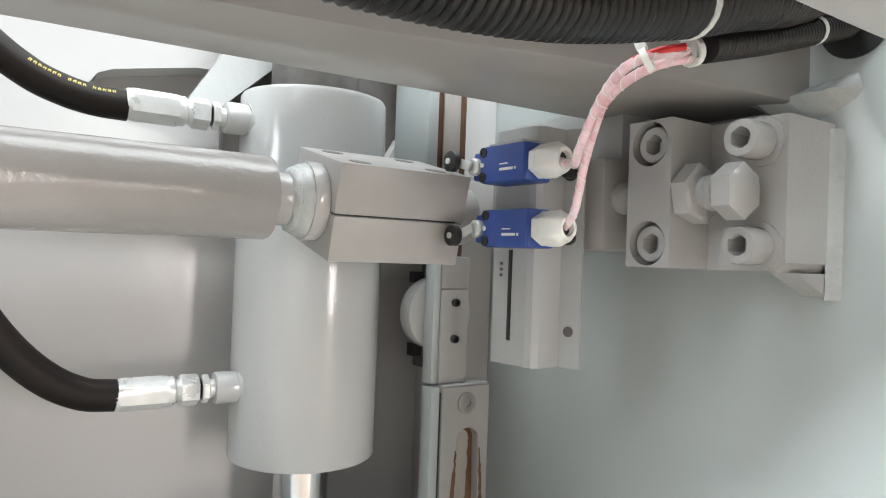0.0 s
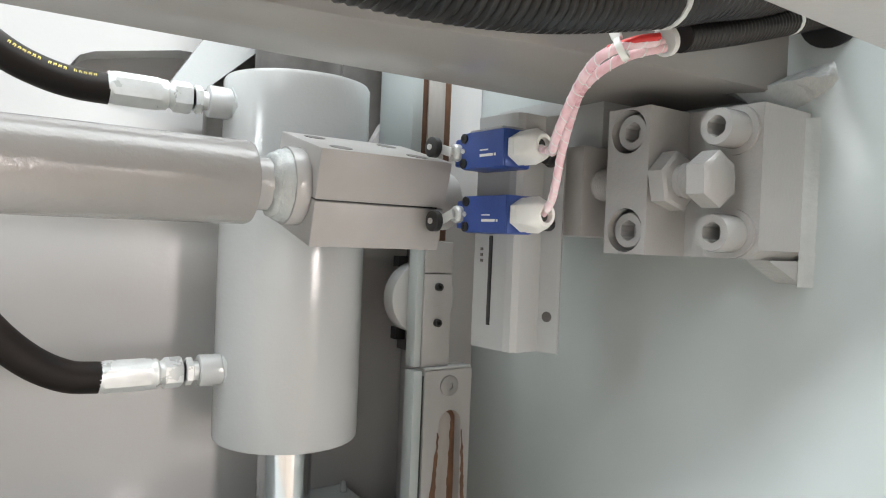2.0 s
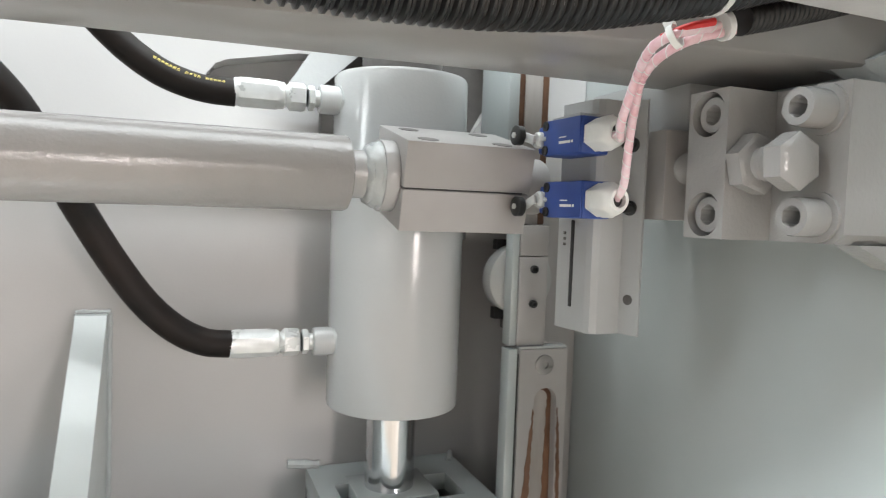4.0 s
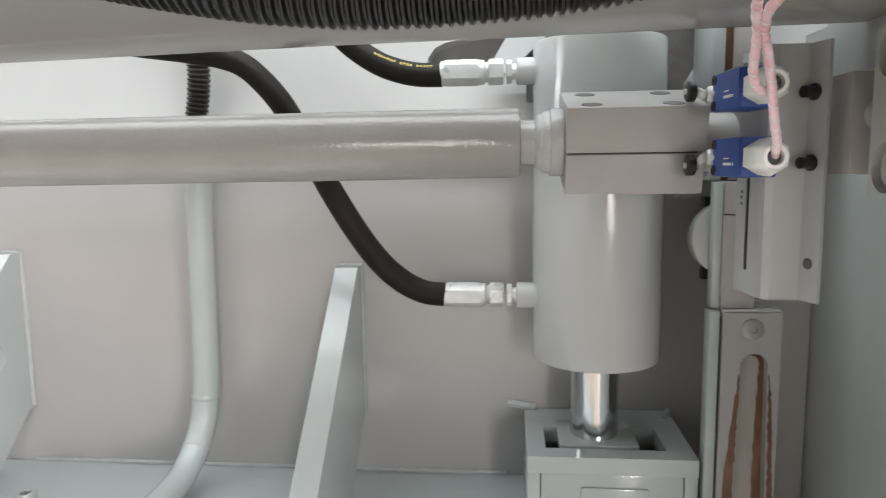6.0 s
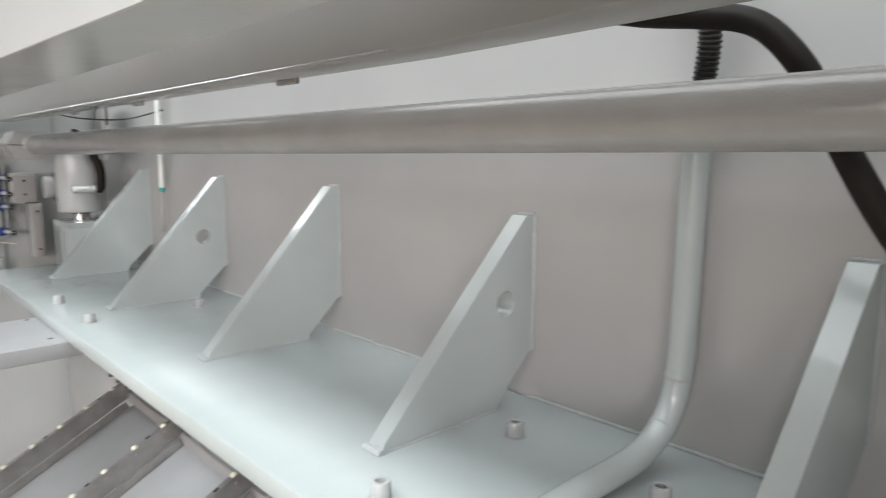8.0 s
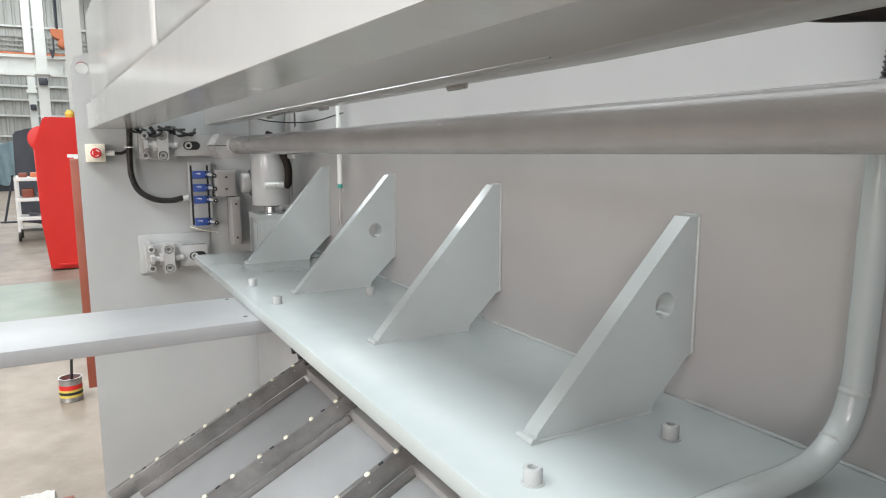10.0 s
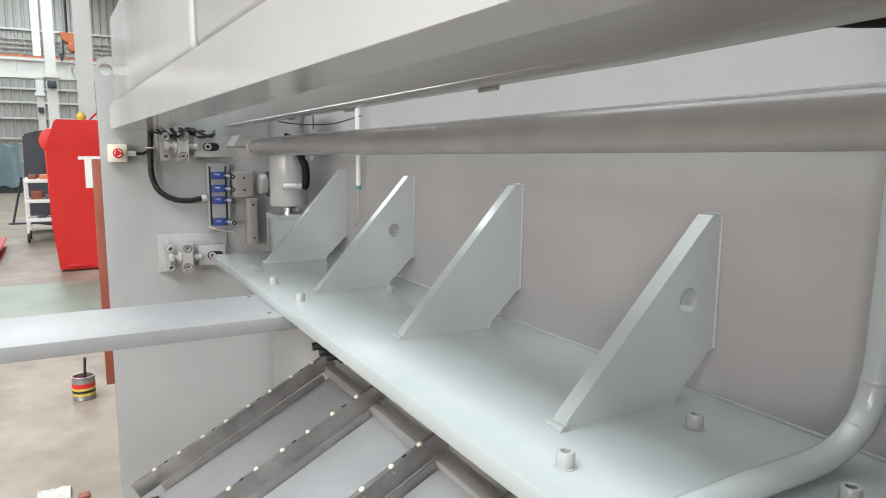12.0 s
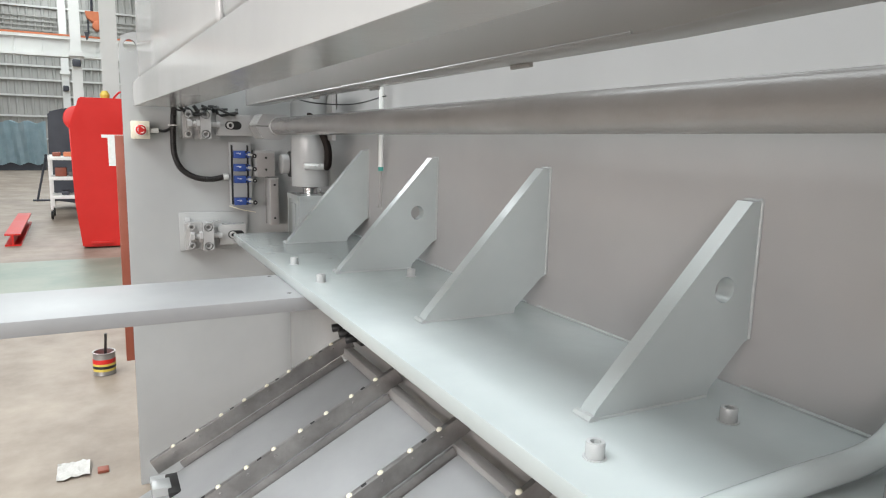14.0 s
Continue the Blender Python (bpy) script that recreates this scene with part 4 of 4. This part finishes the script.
part("screw_hole", bm, DARK, br)
for z in (1.336, 1.282):
    bm = B()
    lathe(bm, [(0.0065, 0), (0.0065, 0.0015), (0.0045, 0.002), (0.0045, 0.011)], axis_matrix((-0.0640, -0.3300, z), (-0.94, -0.34, 0)), 16)
    part("black_screw", bm, BLACK, br)
bm = B()
box(bm, -0.118, -0.094, -0.33, -0.285, 1.356, 1.359, 0.001)
part("top_flange", bm, ENAMEL, br)

# ---- wires, conduits and hoses ----
def spiral_wire(points, label):
    w = thing("wrapped_wire", points[0], label, "wire", "switch wires")
    path = spline(points, 14)
    bm = B()
    sweep(bm, path, 0.0031, 12)
    part("wire_core", bm, PINK, w)
    path = resample(path, 0.0010)
    hel, up = [], Vector((0.3, 0.9, 0.1))
    for k, p in enumerate(path):
        d = (path[min(k + 1, len(path) - 1)] - path[max(k - 1, 0)]).normalized()
        s = d.cross(up).normalized()
        u = s.cross(d)
        a = 2 * math.pi * k * 0.0010 / 0.0105
        hel.append(p + 0.0032 * (math.cos(a) * s + math.sin(a) * u))
    bm = B()
    sweep(bm, hel, 0.00035, 6)
    part("spiral_wrap", bm, WHITE, w, "clear spiral cable wrap")


spiral_wire([(-0.108, -0.362, 1.3385), (-0.118, -0.388, 1.333), (-0.131, -0.404, 1.331), (-0.141, -0.419, 1.340), (-0.146, -0.438, 1.362), (-0.154, -0.458, 1.373), (-0.157, -0.474, 1.379), (-0.147, -0.486, 1.384), (-0.120, -0.490, 1.390)], "pink spiral-wrapped wire looping from the upper switch")
spiral_wire([(-0.106, -0.368, 1.287), (-0.110, -0.382, 1.297), (-0.117, -0.394, 1.311), (-0.124, -0.406, 1.331), (-0.134, -0.424, 1.351), (-0.143, -0.441, 1.364), (-0.147, -0.462, 1.373), (-0.139, -0.480, 1.381), (-0.118, -0.494, 1.387)], "pink spiral-wrapped wire rising from the lower switch")
bm = B()
sweep(bm, spline([(-0.157, -0.476, 1.381), (-0.147, -0.488, 1.386), (-0.132, -0.492, 1.390)], 8), 0.0024, 10)
solid("red_wire", bm, REDWIRE, "short bare red wire stretch beside the wrap", "wire")


def cable_tie(c, axis, r, label="white nylon cable tie round the cables"):
    t = thing("cable_tie", c, label, "cable tie", "cable ties")
    bm = B()
    mm = axis_matrix(c, axis)
    lathe(bm, [(r + 0.0012, -0.002), (r + 0.0012, 0.002), (r, 0.002), (r, -0.002)], mm, 20)
    bm.faces.ensure_lookup_table()
    part("strap", bm, WHITE, t)
    bm = B()
    box(bm, -0.003, 0.003, -0.003, 0.003, -0.003, 0.003, 0.0008, 2, mm @ Matrix.Translation((0, r + 0.003, 0)))
    part("tie_head", bm, WHITE, t)


bm = B()
corrugated(bm, [(0.07, -0.470, 1.478), (0.02, -0.482, 1.460), (-0.048, -0.500, 1.436), (-0.107, -0.507, 1.419), (-0.157, -0.508, 1.404), (-0.24, -0.508, 1.385), (-0.32, -0.508, 1.377), (-0.40, -0.508, 1.378), (-0.48, -0.507, 1.389), (-0.56, -0.504, 1.408), (-0.66, -0.49, 1.45), (-0.76, -0.47, 1.52)], 0.0185, 0.0058, 18)
solid("corrugated_conduit", bm, PLASTIC, "thick black corrugated cable conduit hanging below the cross beam", "conduit", "conduits")
bm = B()
corrugated(bm, [(0.07, -0.488, 1.449), (0.01, -0.489, 1.430), (-0.051, -0.490, 1.411), (-0.112, -0.491, 1.394)], 0.0098, 0.0042, 14)
solid("corrugated_conduit", bm, PLASTIC, "thin black corrugated conduit with wrapped wires coming out", "conduit", "conduits")
cable_tie((-0.150, -0.508, 1.4065), (1, 0, 0.22), 0.0187)
cable_tie((-0.124, -0.491, 1.389), (0.9, -0.1, 0.3), 0.0078)
cable_tie((-0.152, -0.482, 1.381), (0.4, -0.8, 0.4), 0.0062)
cable_tie((0.012, -0.489, 1.431), (1, -0.05, 0.3), 0.0090)
bm = B()
lathe(bm, [(0.025, 0), (0.025, 0.002)], axis_matrix((XN - 0.0005, -0.492, 1.446), (-1, 0, 0)), 28)
solid("cable_hole", bm, BLACK, "dark cable hole in the side frame", "opening", kind="structure")


def hose(points, r, label, name="hydraulic_hose"):
    h = thing(name, points[0], label, "hose", "hydraulic hoses")
    bm = B()
    sweep(bm, spline(points, 14), r, 20)
    part("hose_body", bm, RUBBER, h)
    return h


up_pts = [(-0.374, -0.085, 1.387), (-0.40, -0.085, 1.388), (-0.425, -0.086, 1.393), (-0.452, -0.088, 1.404), (-0.485, -0.092, 1.428), (-0.53, -0.10, 1.475), (-0.58, -0.11, 1.54)]
uh = hose(up_pts, 0.0138, "black rubber hydraulic hose with worn yellow print")
# worn yellow print as bars
pth = resample(spline(up_pts, 14), 0.0042)
bm = B()
rnd = random.Random(8)
for k in range(3, 21):
    if k in (8, 13):
        continue
    d = (pth[k + 1] - pth[k]).normalized()
    u = Vector((0, -0.78, 0.62)).normalized()
    s = d.cross(u).normalized()
    u = s.cross(d).normalized()
    mm = Matrix((d.to_4d(), s.to_4d(), u.to_4d(), (0, 0, 0, 1))).transposed()
    mm = Matrix.Translation(pth[k] + u * 0.0137) @ Matrix([[d.x, s.x, u.x, 0], [d.y, s.y, u.y, 0], [d.z, s.z, u.z, 0], [0, 0, 0, 1]])
    box(bm, -0.0013, -0.0007, -0.0020 * rnd.uniform(0.5, 1), 0.0020 * rnd.uniform(0.5, 1), -0.0004, 0.0002, 0, 2, mm)
    box(bm, 0.0003, 0.0009, -0.0020 * rnd.uniform(0.5, 1), 0.0020 * rnd.uniform(0.5, 1), -0.0004, 0.0002, 0, 2, mm)
    box(bm, -0.0007, 0.0003, 0.0006, 0.0012 * rnd.uniform(0.8, 1.4), -0.0004, 0.0002, 0, 2, mm)
part("yellow_print", bm, YELLOW, uh, "worn yellow printed marks", smooth=0)
hose([(-0.374, -0.085, 1.1275), (-0.40, -0.086, 1.131), (-0.428, -0.088, 1.146), (-0.456, -0.090, 1.173), (-0.483, -0.091, 1.211), (-0.511, -0.091, 1.258), (-0.537, -0.09, 1.306), (-0.565, -0.09, 1.357), (-0.600, -0.09, 1.396), (-0.632, -0.092, 1.413), (-0.68, -0.095, 1.422), (-0.74, -0.105, 1.430), (-0.81, -0.12, 1.445)], 0.0143, "thick black rubber hydraulic hose hanging in a bend")

# painted conduit pipe down the plate and out over the shelf
pipe = thing("conduit_pipe", (-0.72, -0.03, 0.86), "bent grey painted conduit pipe rising from the shelf", "pipe")
bm = B()
pts = [(-0.696, -0.032, 1.345), (-0.703, -0.032, 1.25), (-0.706, -0.032, 1.08), (-0.708, -0.034, 0.985), (-0.712, -0.048, 0.93), (-0.715, -0.085, 0.897), (-0.716, -0.14, 0.885), (-0.716, -0.25, 0.884), (-0.71, -0.40, 0.884), (-0.706, -0.50, 0.88)]
sweep(bm, spline(pts, 10), 0.0175, 24)
part("pipe_body", bm, SHELF, pipe)
for c, d in (((-0.7085, -0.0355, 0.975), (0.02, 0.15, 1)), ((-0.7135, -0.062, 0.912), (0, 0.75, 0.66))):
    bm = B()
    lathe(bm, [(0.0168, -0.005), (0.0182, -0.002), (0.0185, 0.001), (0.0168, 0.005)], axis_matrix(c, d), 28)
    for v in bm.verts:
        v.co += Vector((rnd.uniform(-1, 1), rnd.uniform(-1, 1), rnd.uniform(-1, 1))) * 0.0004
    part("weld_ring", bm, WELD, pipe)
bm = B()
corrugated(bm, [(-0.700, -0.032, 1.346), (-0.694, -0.034, 1.38), (-0.690, -0.04, 1.42), (-0.69, -0.06, 1.50)], 0.0145, 0.0062, 16)
part("corrugated_end", bm, PLASTIC, pipe, "black corrugated sleeve in the pipe end")

# ---- far end of the machine ----
hydraulic_cylinder(-2.985, -0.155, 0.0, False)
far_mount = copy_thing(mount, pose(-2.99, -0.10, 1.45))
far_seat = copy_thing(seat, pose(-2.97, -0.155, 0.925))
lever = thing("shaft_lever", (-2.99, -0.3, 1.29), "grey cast lever clamped on the far shaft end", "clamp")
bm = B()
prism(bm, [(-0.372, 1.291), (-0.345, 1.336), (-0.245, 1.336), (-0.236, 1.291)], -3.13, -2.975, "x")
bmesh.ops.bevel(bm, geom=bm.edges[:], offset=0.003, segments=2, affect="EDGES")
part("upper_half", bm, ROUGHPAINT, lever)
bm = B()
prism(bm, [(-0.372, 1.288), (-0.345, 1.240), (-0.275, 1.236), (-0.236, 1.262), (-0.236, 1.288)], -3.13, -2.975, "x")
bmesh.ops.bevel(bm, geom=bm.edges[:], offset=0.003, segments=2, affect="EDGES")
part("lower_half", bm, ROUGHPAINT, lever)
bm = B()
box(bm, -3.125, -2.98, -0.368, -0.24, 1.2875, 1.2915)
part("gap_shim", bm, BLACK, lever)
bm = B()
rod(bm, (-2.96, -0.285, 1.29), (-2.985, -0.285, 1.29), 0.038, 28, 0.002)
part("collar", bm, ROUGHPAINT, lever)

panel = thing("mounting_board", (XF, -0.39, 0.945), "grey mounting board with a column of blue switches", "bracket", "switch brackets")
bm = B()
box(bm, XF + 0.03, XF + 0.036, -0.437, -0.345, 0.945, 1.222, 0.001)
part("panel_plate", bm, ENAMEL, panel)
for y in (-0.425, -0.36):
    bm = B()
    box(bm, XF + 0.0362, XF + 0.0368, y - 0.004, y + 0.004, 0.96, 1.21)
    part("slot", bm, BLACK, panel, smooth=0)
for z in (1.20, 0.96):
    bm = B()
    rod(bm, (XF, -0.405, z), (XF + 0.03, -0.405, z), 0.008, 10)
    part("spacer", bm, BLACK, panel)
for z in (1.172, 1.117, 1.068, 0.975):
    limit_switch(pose(XF + 0.052, -0.395, z, 0, 180, 0), "small blue limit switch with black roller lever", wired=False)
bm = B()
sweep(bm, spline([(XF + 0.04, -0.44, 0.955), (XF + 0.05, -0.39, 0.938), (XF + 0.04, -0.33, 0.925)], 8), 0.002, 6)
solid("thin_wire", bm, CREAM, "thin pale wire below the switch panel", "wire")
for k, (y0, y1, z0, z1, nm) in enumerate(((-0.280, -0.235, 0.872, 1.075, "lower"), (-0.335, -0.250, 1.08, 1.19, "upper"))):
    g = thing("guide_bar", (XF, (y0 + y1) / 2, z0), "grey painted guide bar on the far frame", "guide", "guide bars")
    bm = B()
    box(bm, XF + 0.001, XF + 0.07, y0, y1, z0, z1, 0.002)
    part("bar", bm, ENAMEL, g)
    bm = B()
    box(bm, XF + 0.0702, XF + 0.08, y0 + 0.006, y1 - 0.006, z0, z1 - 0.01, 0.001)
    part("face_strip", bm, DRYPAINT, g)
    for z in (z0 + 0.03, z1 - 0.03):
        shared("small_screw", SCREW_SMALL, axis_matrix((XF + 0.0798, (y0 + y1) / 2, z), (1, 0, 0)), g)
bm = B()
rod(bm, (XF + 0.10, -0.235, 1.135), (XF + 0.10, -0.195, 1.135), 0.042, 32, 0.003)
solid("eccentric_disc", bm, ENAMEL, "grey painted roller disc beside the far guide", "roller")
bm = B()
box(bm, XF + 0.09, XF + 0.18, -0.205, -0.19, 1.08, 1.19, 0.008)
solid("roller_holder", bm, BLACK, "black holder edge at the far roller", "holder")

est = thing("emergency_stop", (XF, -0.771, 1.23), "cream emergency stop box with a red mushroom button", "emergency stop")
bm = B()
box(bm, XF + 0.001, XF + 0.055, -0.806, -0.738, 1.228, 1.298, 0.004)
part("box", bm, CREAM, est)
bm = B()
lathe(bm, [(0.022, 0), (0.022, 0.006)], axis_matrix((XF + 0.055, -0.772, 1.263), (1, 0, 0)), 28)
part("collar_ring", bm, WHITE, est)
bm = B()
lathe(bm, [(0.012, 0), (0.012, 0.012), (0.019, 0.014), (0.0195, 0.022), (0.015, 0.027)], axis_matrix((XF + 0.06, -0.772, 1.263), (1, 0, 0)), 28)
button = part("button", bm, RED, est, "red mushroom push button")
bm = B()
for a0 in (0.3, 2.4, 4.5):
    pts = [(XF + 0.0875, -0.772 + 0.0115 * math.cos(a0 + 0.15 * k), 1.263 + 0.0115 * math.sin(a0 + 0.15 * k)) for k in range(9)]
    sweep(bm, [Vector(p) for p in pts], 0.0016, 6)
part("arrow_ring", bm, WHITE, button, "white turning arrows")
bm = B()
rod(bm, (XF + 0.03, -0.737, 1.262), (XF + 0.03, -0.705, 1.262), 0.010, 16, 0.002)
part("cable_gland", bm, WHITE, est)
bm = B()
sweep(bm, spline([(XF + 0.03, -0.706, 1.262), (XF + 0.03, -0.68, 1.262), (XF + 0.028, -0.655, 1.275)], 8), 0.006, 10)
part("cable", bm, BLACK, est)
bm = B()
corrugated(bm, [(XF + 0.05, -0.645, 1.40), (XF + 0.045, -0.648, 1.33), (XF + 0.04, -0.652, 1.25), (XF + 0.04, -0.650, 1.17), (XF + 0.04, -0.625, 1.11), (XF + 0.04, -0.57, 1.075), (XF + 0.04, -0.51, 1.068), (XF + 0.04, -0.462, 1.077)], 0.0125, 0.007, 14)
solid("corrugated_conduit", bm, PLASTIC, "black corrugated conduit bending to the far switch panel", "conduit", "conduits")
bm = B()
rod(bm, (XF + 0.04, -0.463, 1.077), (XF + 0.04, -0.440, 1.078), 0.0135, 18, 0.002)
solid("conduit_union", bm, ZINC, "metal union at the conduit end", "fitting")
cable_tie((XF + 0.043, -0.650, 1.285), (0, 0, 1), 0.014)
rnd = random.Random(21)
for k in range(7):
    bm = B()
    y0 = -0.665 + 0.03 * k
    pts = [(XF + rnd.uniform(0.03, 0.10), y0, 1.365)]
    for q in range(3):
        pts.append((XF + rnd.uniform(0.03, 0.12), y0 + 0.03 * (q + 1) + rnd.uniform(-0.02, 0.02), 1.352 + rnd.uniform(-0.025, 0.008)))
    sweep(bm, spline(pts, 8), rnd.uniform(0.004, 0.008), 8)
    solid("loose_cable", bm, BLACK, "black cable bundled under the cover", "cable", "loose cables")
hose([(-3.0, -0.21, 1.42), (-2.96, -0.20, 1.38), (-2.90, -0.15, 1.30), (-2.88, -0.115, 1.22), (-2.885, -0.11, 1.15), (-2.90, -0.115, 1.13)], 0.015, "black rubber hydraulic hose at the far cylinder")
bm = B()
rod(bm, (-2.91, -0.20, 1.135), (-2.90, -0.12, 1.135), 0.013, 16, 0.002)
solid("hose_fitting", bm, ZINC, "grey hose fitting at the far cylinder", "fitting")
bm = B()
sweep(bm, spline([(-2.9, -0.25, 1.40), (-2.75, -0.2, 1.376), (-2.62, -0.1, 1.372), (-2.5, -0.02, 1.40)], 10), 0.0025, 8)
solid("thin_cable", bm, BLACK, "thin black cable hanging in a bow", "cable")

hook = thing("hanging_tube", (-2.52, -0.03, 1.14), "white tube with a teal collar and a wire hook", "hook")
bm = B()
rod(bm, (-2.52, -0.03, 1.15), (-2.52, -0.03, 1.60), 0.0085, 16)
part("tube", bm, WHITE, hook)
bm = B()
rod(bm, (-2.52, -0.03, 1.138), (-2.52, -0.03, 1.152), 0.0095, 16)
part("collar", bm, TEAL, hook, "teal collar")
for dx in (-0.010, 0.012):
    bm = B()
    sweep(bm, spline([(-2.52 + dx * 0.4, -0.03, 1.14), (-2.52 + dx, -0.03, 1.08), (-2.52 + dx * 1.2, -0.032, 1.012), (-2.52 + dx * 2.4, -0.034, 1.008)], 6), 0.0018, 6)
    part("wire_hook", bm, STEEL, hook)

# ---- chute with ball rails ----
ang = radians(27.6)
RAILS = ((-2.295, 0.612), (-1.905, 0.625), (-1.522, 0.640), (-1.205, 0.652), (-0.83, 0.665), (-0.45, 0.675))


def slope(x, z):
    """Local: y runs down the chute from its upper end, z up from it."""
    return Matrix.Translation((x, -0.25, z)) @ Euler((ang, 0, 0)).to_matrix().to_4x4()


def ball_rail(x, z):
    m = slope(x, z)
    r = thing("ball_rail", m.translation, "sloping bare steel rail with a row of nylon balls", "rail", "ball rails")
    bm = B()
    box(bm, -0.0075, 0.0075, -0.665, 0.02, -0.050, -0.002, 0.0008, 2, m)
    part("upper_bar", bm, STEEL, r)
    bm = B()
    box(bm, 0.0080, 0.0150, -0.60, -0.035, -0.094, -0.052, 0.0006, 2, m)
    part("side_angle", bm, STEEL, r)
    for k in range(8):
        y = -0.042 - 0.0785 * k
        bm = B()
        bmesh.ops.create_icosphere(bm, subdivisions=2, radius=0.0076, matrix=m @ Matrix.Translation((0, y, -0.0035)))
        part("ball", bm, CREAM, r)
        bm = B()
        lathe(bm, [(0.0040, 0), (0.0040, 0.002), (0.0030, 0.003)], m @ axis_matrix((0.0077, y - 0.004, -0.017), (1, 0, 0)), 12)
        part("bolt_head", bm, STEEL, r)
        if k % 2 == 0:
            bm = B()
            box(bm, -0.004, 0.004, y - 0.048, y - 0.036, -0.003, -0.0012, 0, 2, m)
            part("slot", bm, BLACK, r)
    return r


for x, z in RAILS:
    ball_rail(x, z)
for (xa, za), (xb, zb) in zip(RAILS, RAILS[1:]):
    m = slope(0, (za + zb) / 2)
    bm = B()
    box(bm, xa + 0.018, xb - 0.010, -0.75, -0.02, -0.082, -0.078, 0.001, 2, m)
    solid("chute_sheet", bm, ARMPAINT, "flat pale grey chute sheet between ball rails", "chute", "chute sheets")
bm = B()
box(bm, -2.35, -0.3, -0.246, -0.215, 0.545, 0.575, 0.003)
solid("rail_carrier", bm, DRYPAINT, "grey painted square bar that carries the ball rails", "bar")
leg = thing("support_stand", (-2.2, -0.85, FLOOR_Z), "grey painted leg under the chute", "leg", "chute legs")
bm = B()
box(bm, -2.25, -2.19, -0.84, -0.79, FLOOR_Z, 0.265, 0.003)
part("post", bm, ENAMEL, leg)
bm = B()
box(bm, -2.29, -0.3, -0.84, -0.80, 0.20, 0.24, 0.003)
part("cross_bar", bm, ENAMEL, leg)
bm = B()
box(bm, -2.28, -2.16, -0.80, -0.75, 0.245, 0.26, 0.003)
part("foot_pad", bm, BLACK, leg)

valve = thing("valve_block", (-2.03, -0.28, 0.829), "small black valve block hanging under the shelf", "valve")
bm = B()
box(bm, -2.12, -1.94, -0.318, -0.280, 0.690, 0.728, 0.005)
part("body", bm, BLACK, valve)
for x in (-2.09, -2.03, -1.97):
    bm = B()
    rod(bm, (x, -0.318, 0.708), (x - 0.008, -0.348, 0.703), 0.012, 14, 0.003)
    part("knob", bm, BLACK, valve)
bm = B()
rod(bm, (-2.118, -0.30, 0.712), (-2.165, -0.305, 0.716), 0.008, 12, 0.002)
part("stub", bm, BLACK, valve)
bm = B()
box(bm, -2.05, -2.01, -0.279, -0.273, 0.700, 0.8288, 0.001)
part("hanger", bm, DARK, valve)

arm = thing("gauge_arm", (-2.13, -0.8, 0.80), "broad grey painted arm sticking out below the shelf", "arm")
bm = B()
box(bm, -2.322, -2.002, -1.9, -0.20, 0.790, 0.828, 0.003)
part("arm_body", bm, ARMPAINT, arm)
for x in (-2.30, -2.06):
    bm = B()
    lathe(bm, [(0.006, 0), (0.006, 0.001)], Matrix.Translation((x, -0.48, 0.8281)), 14)
    part("screw_hole", bm, DARK, arm)
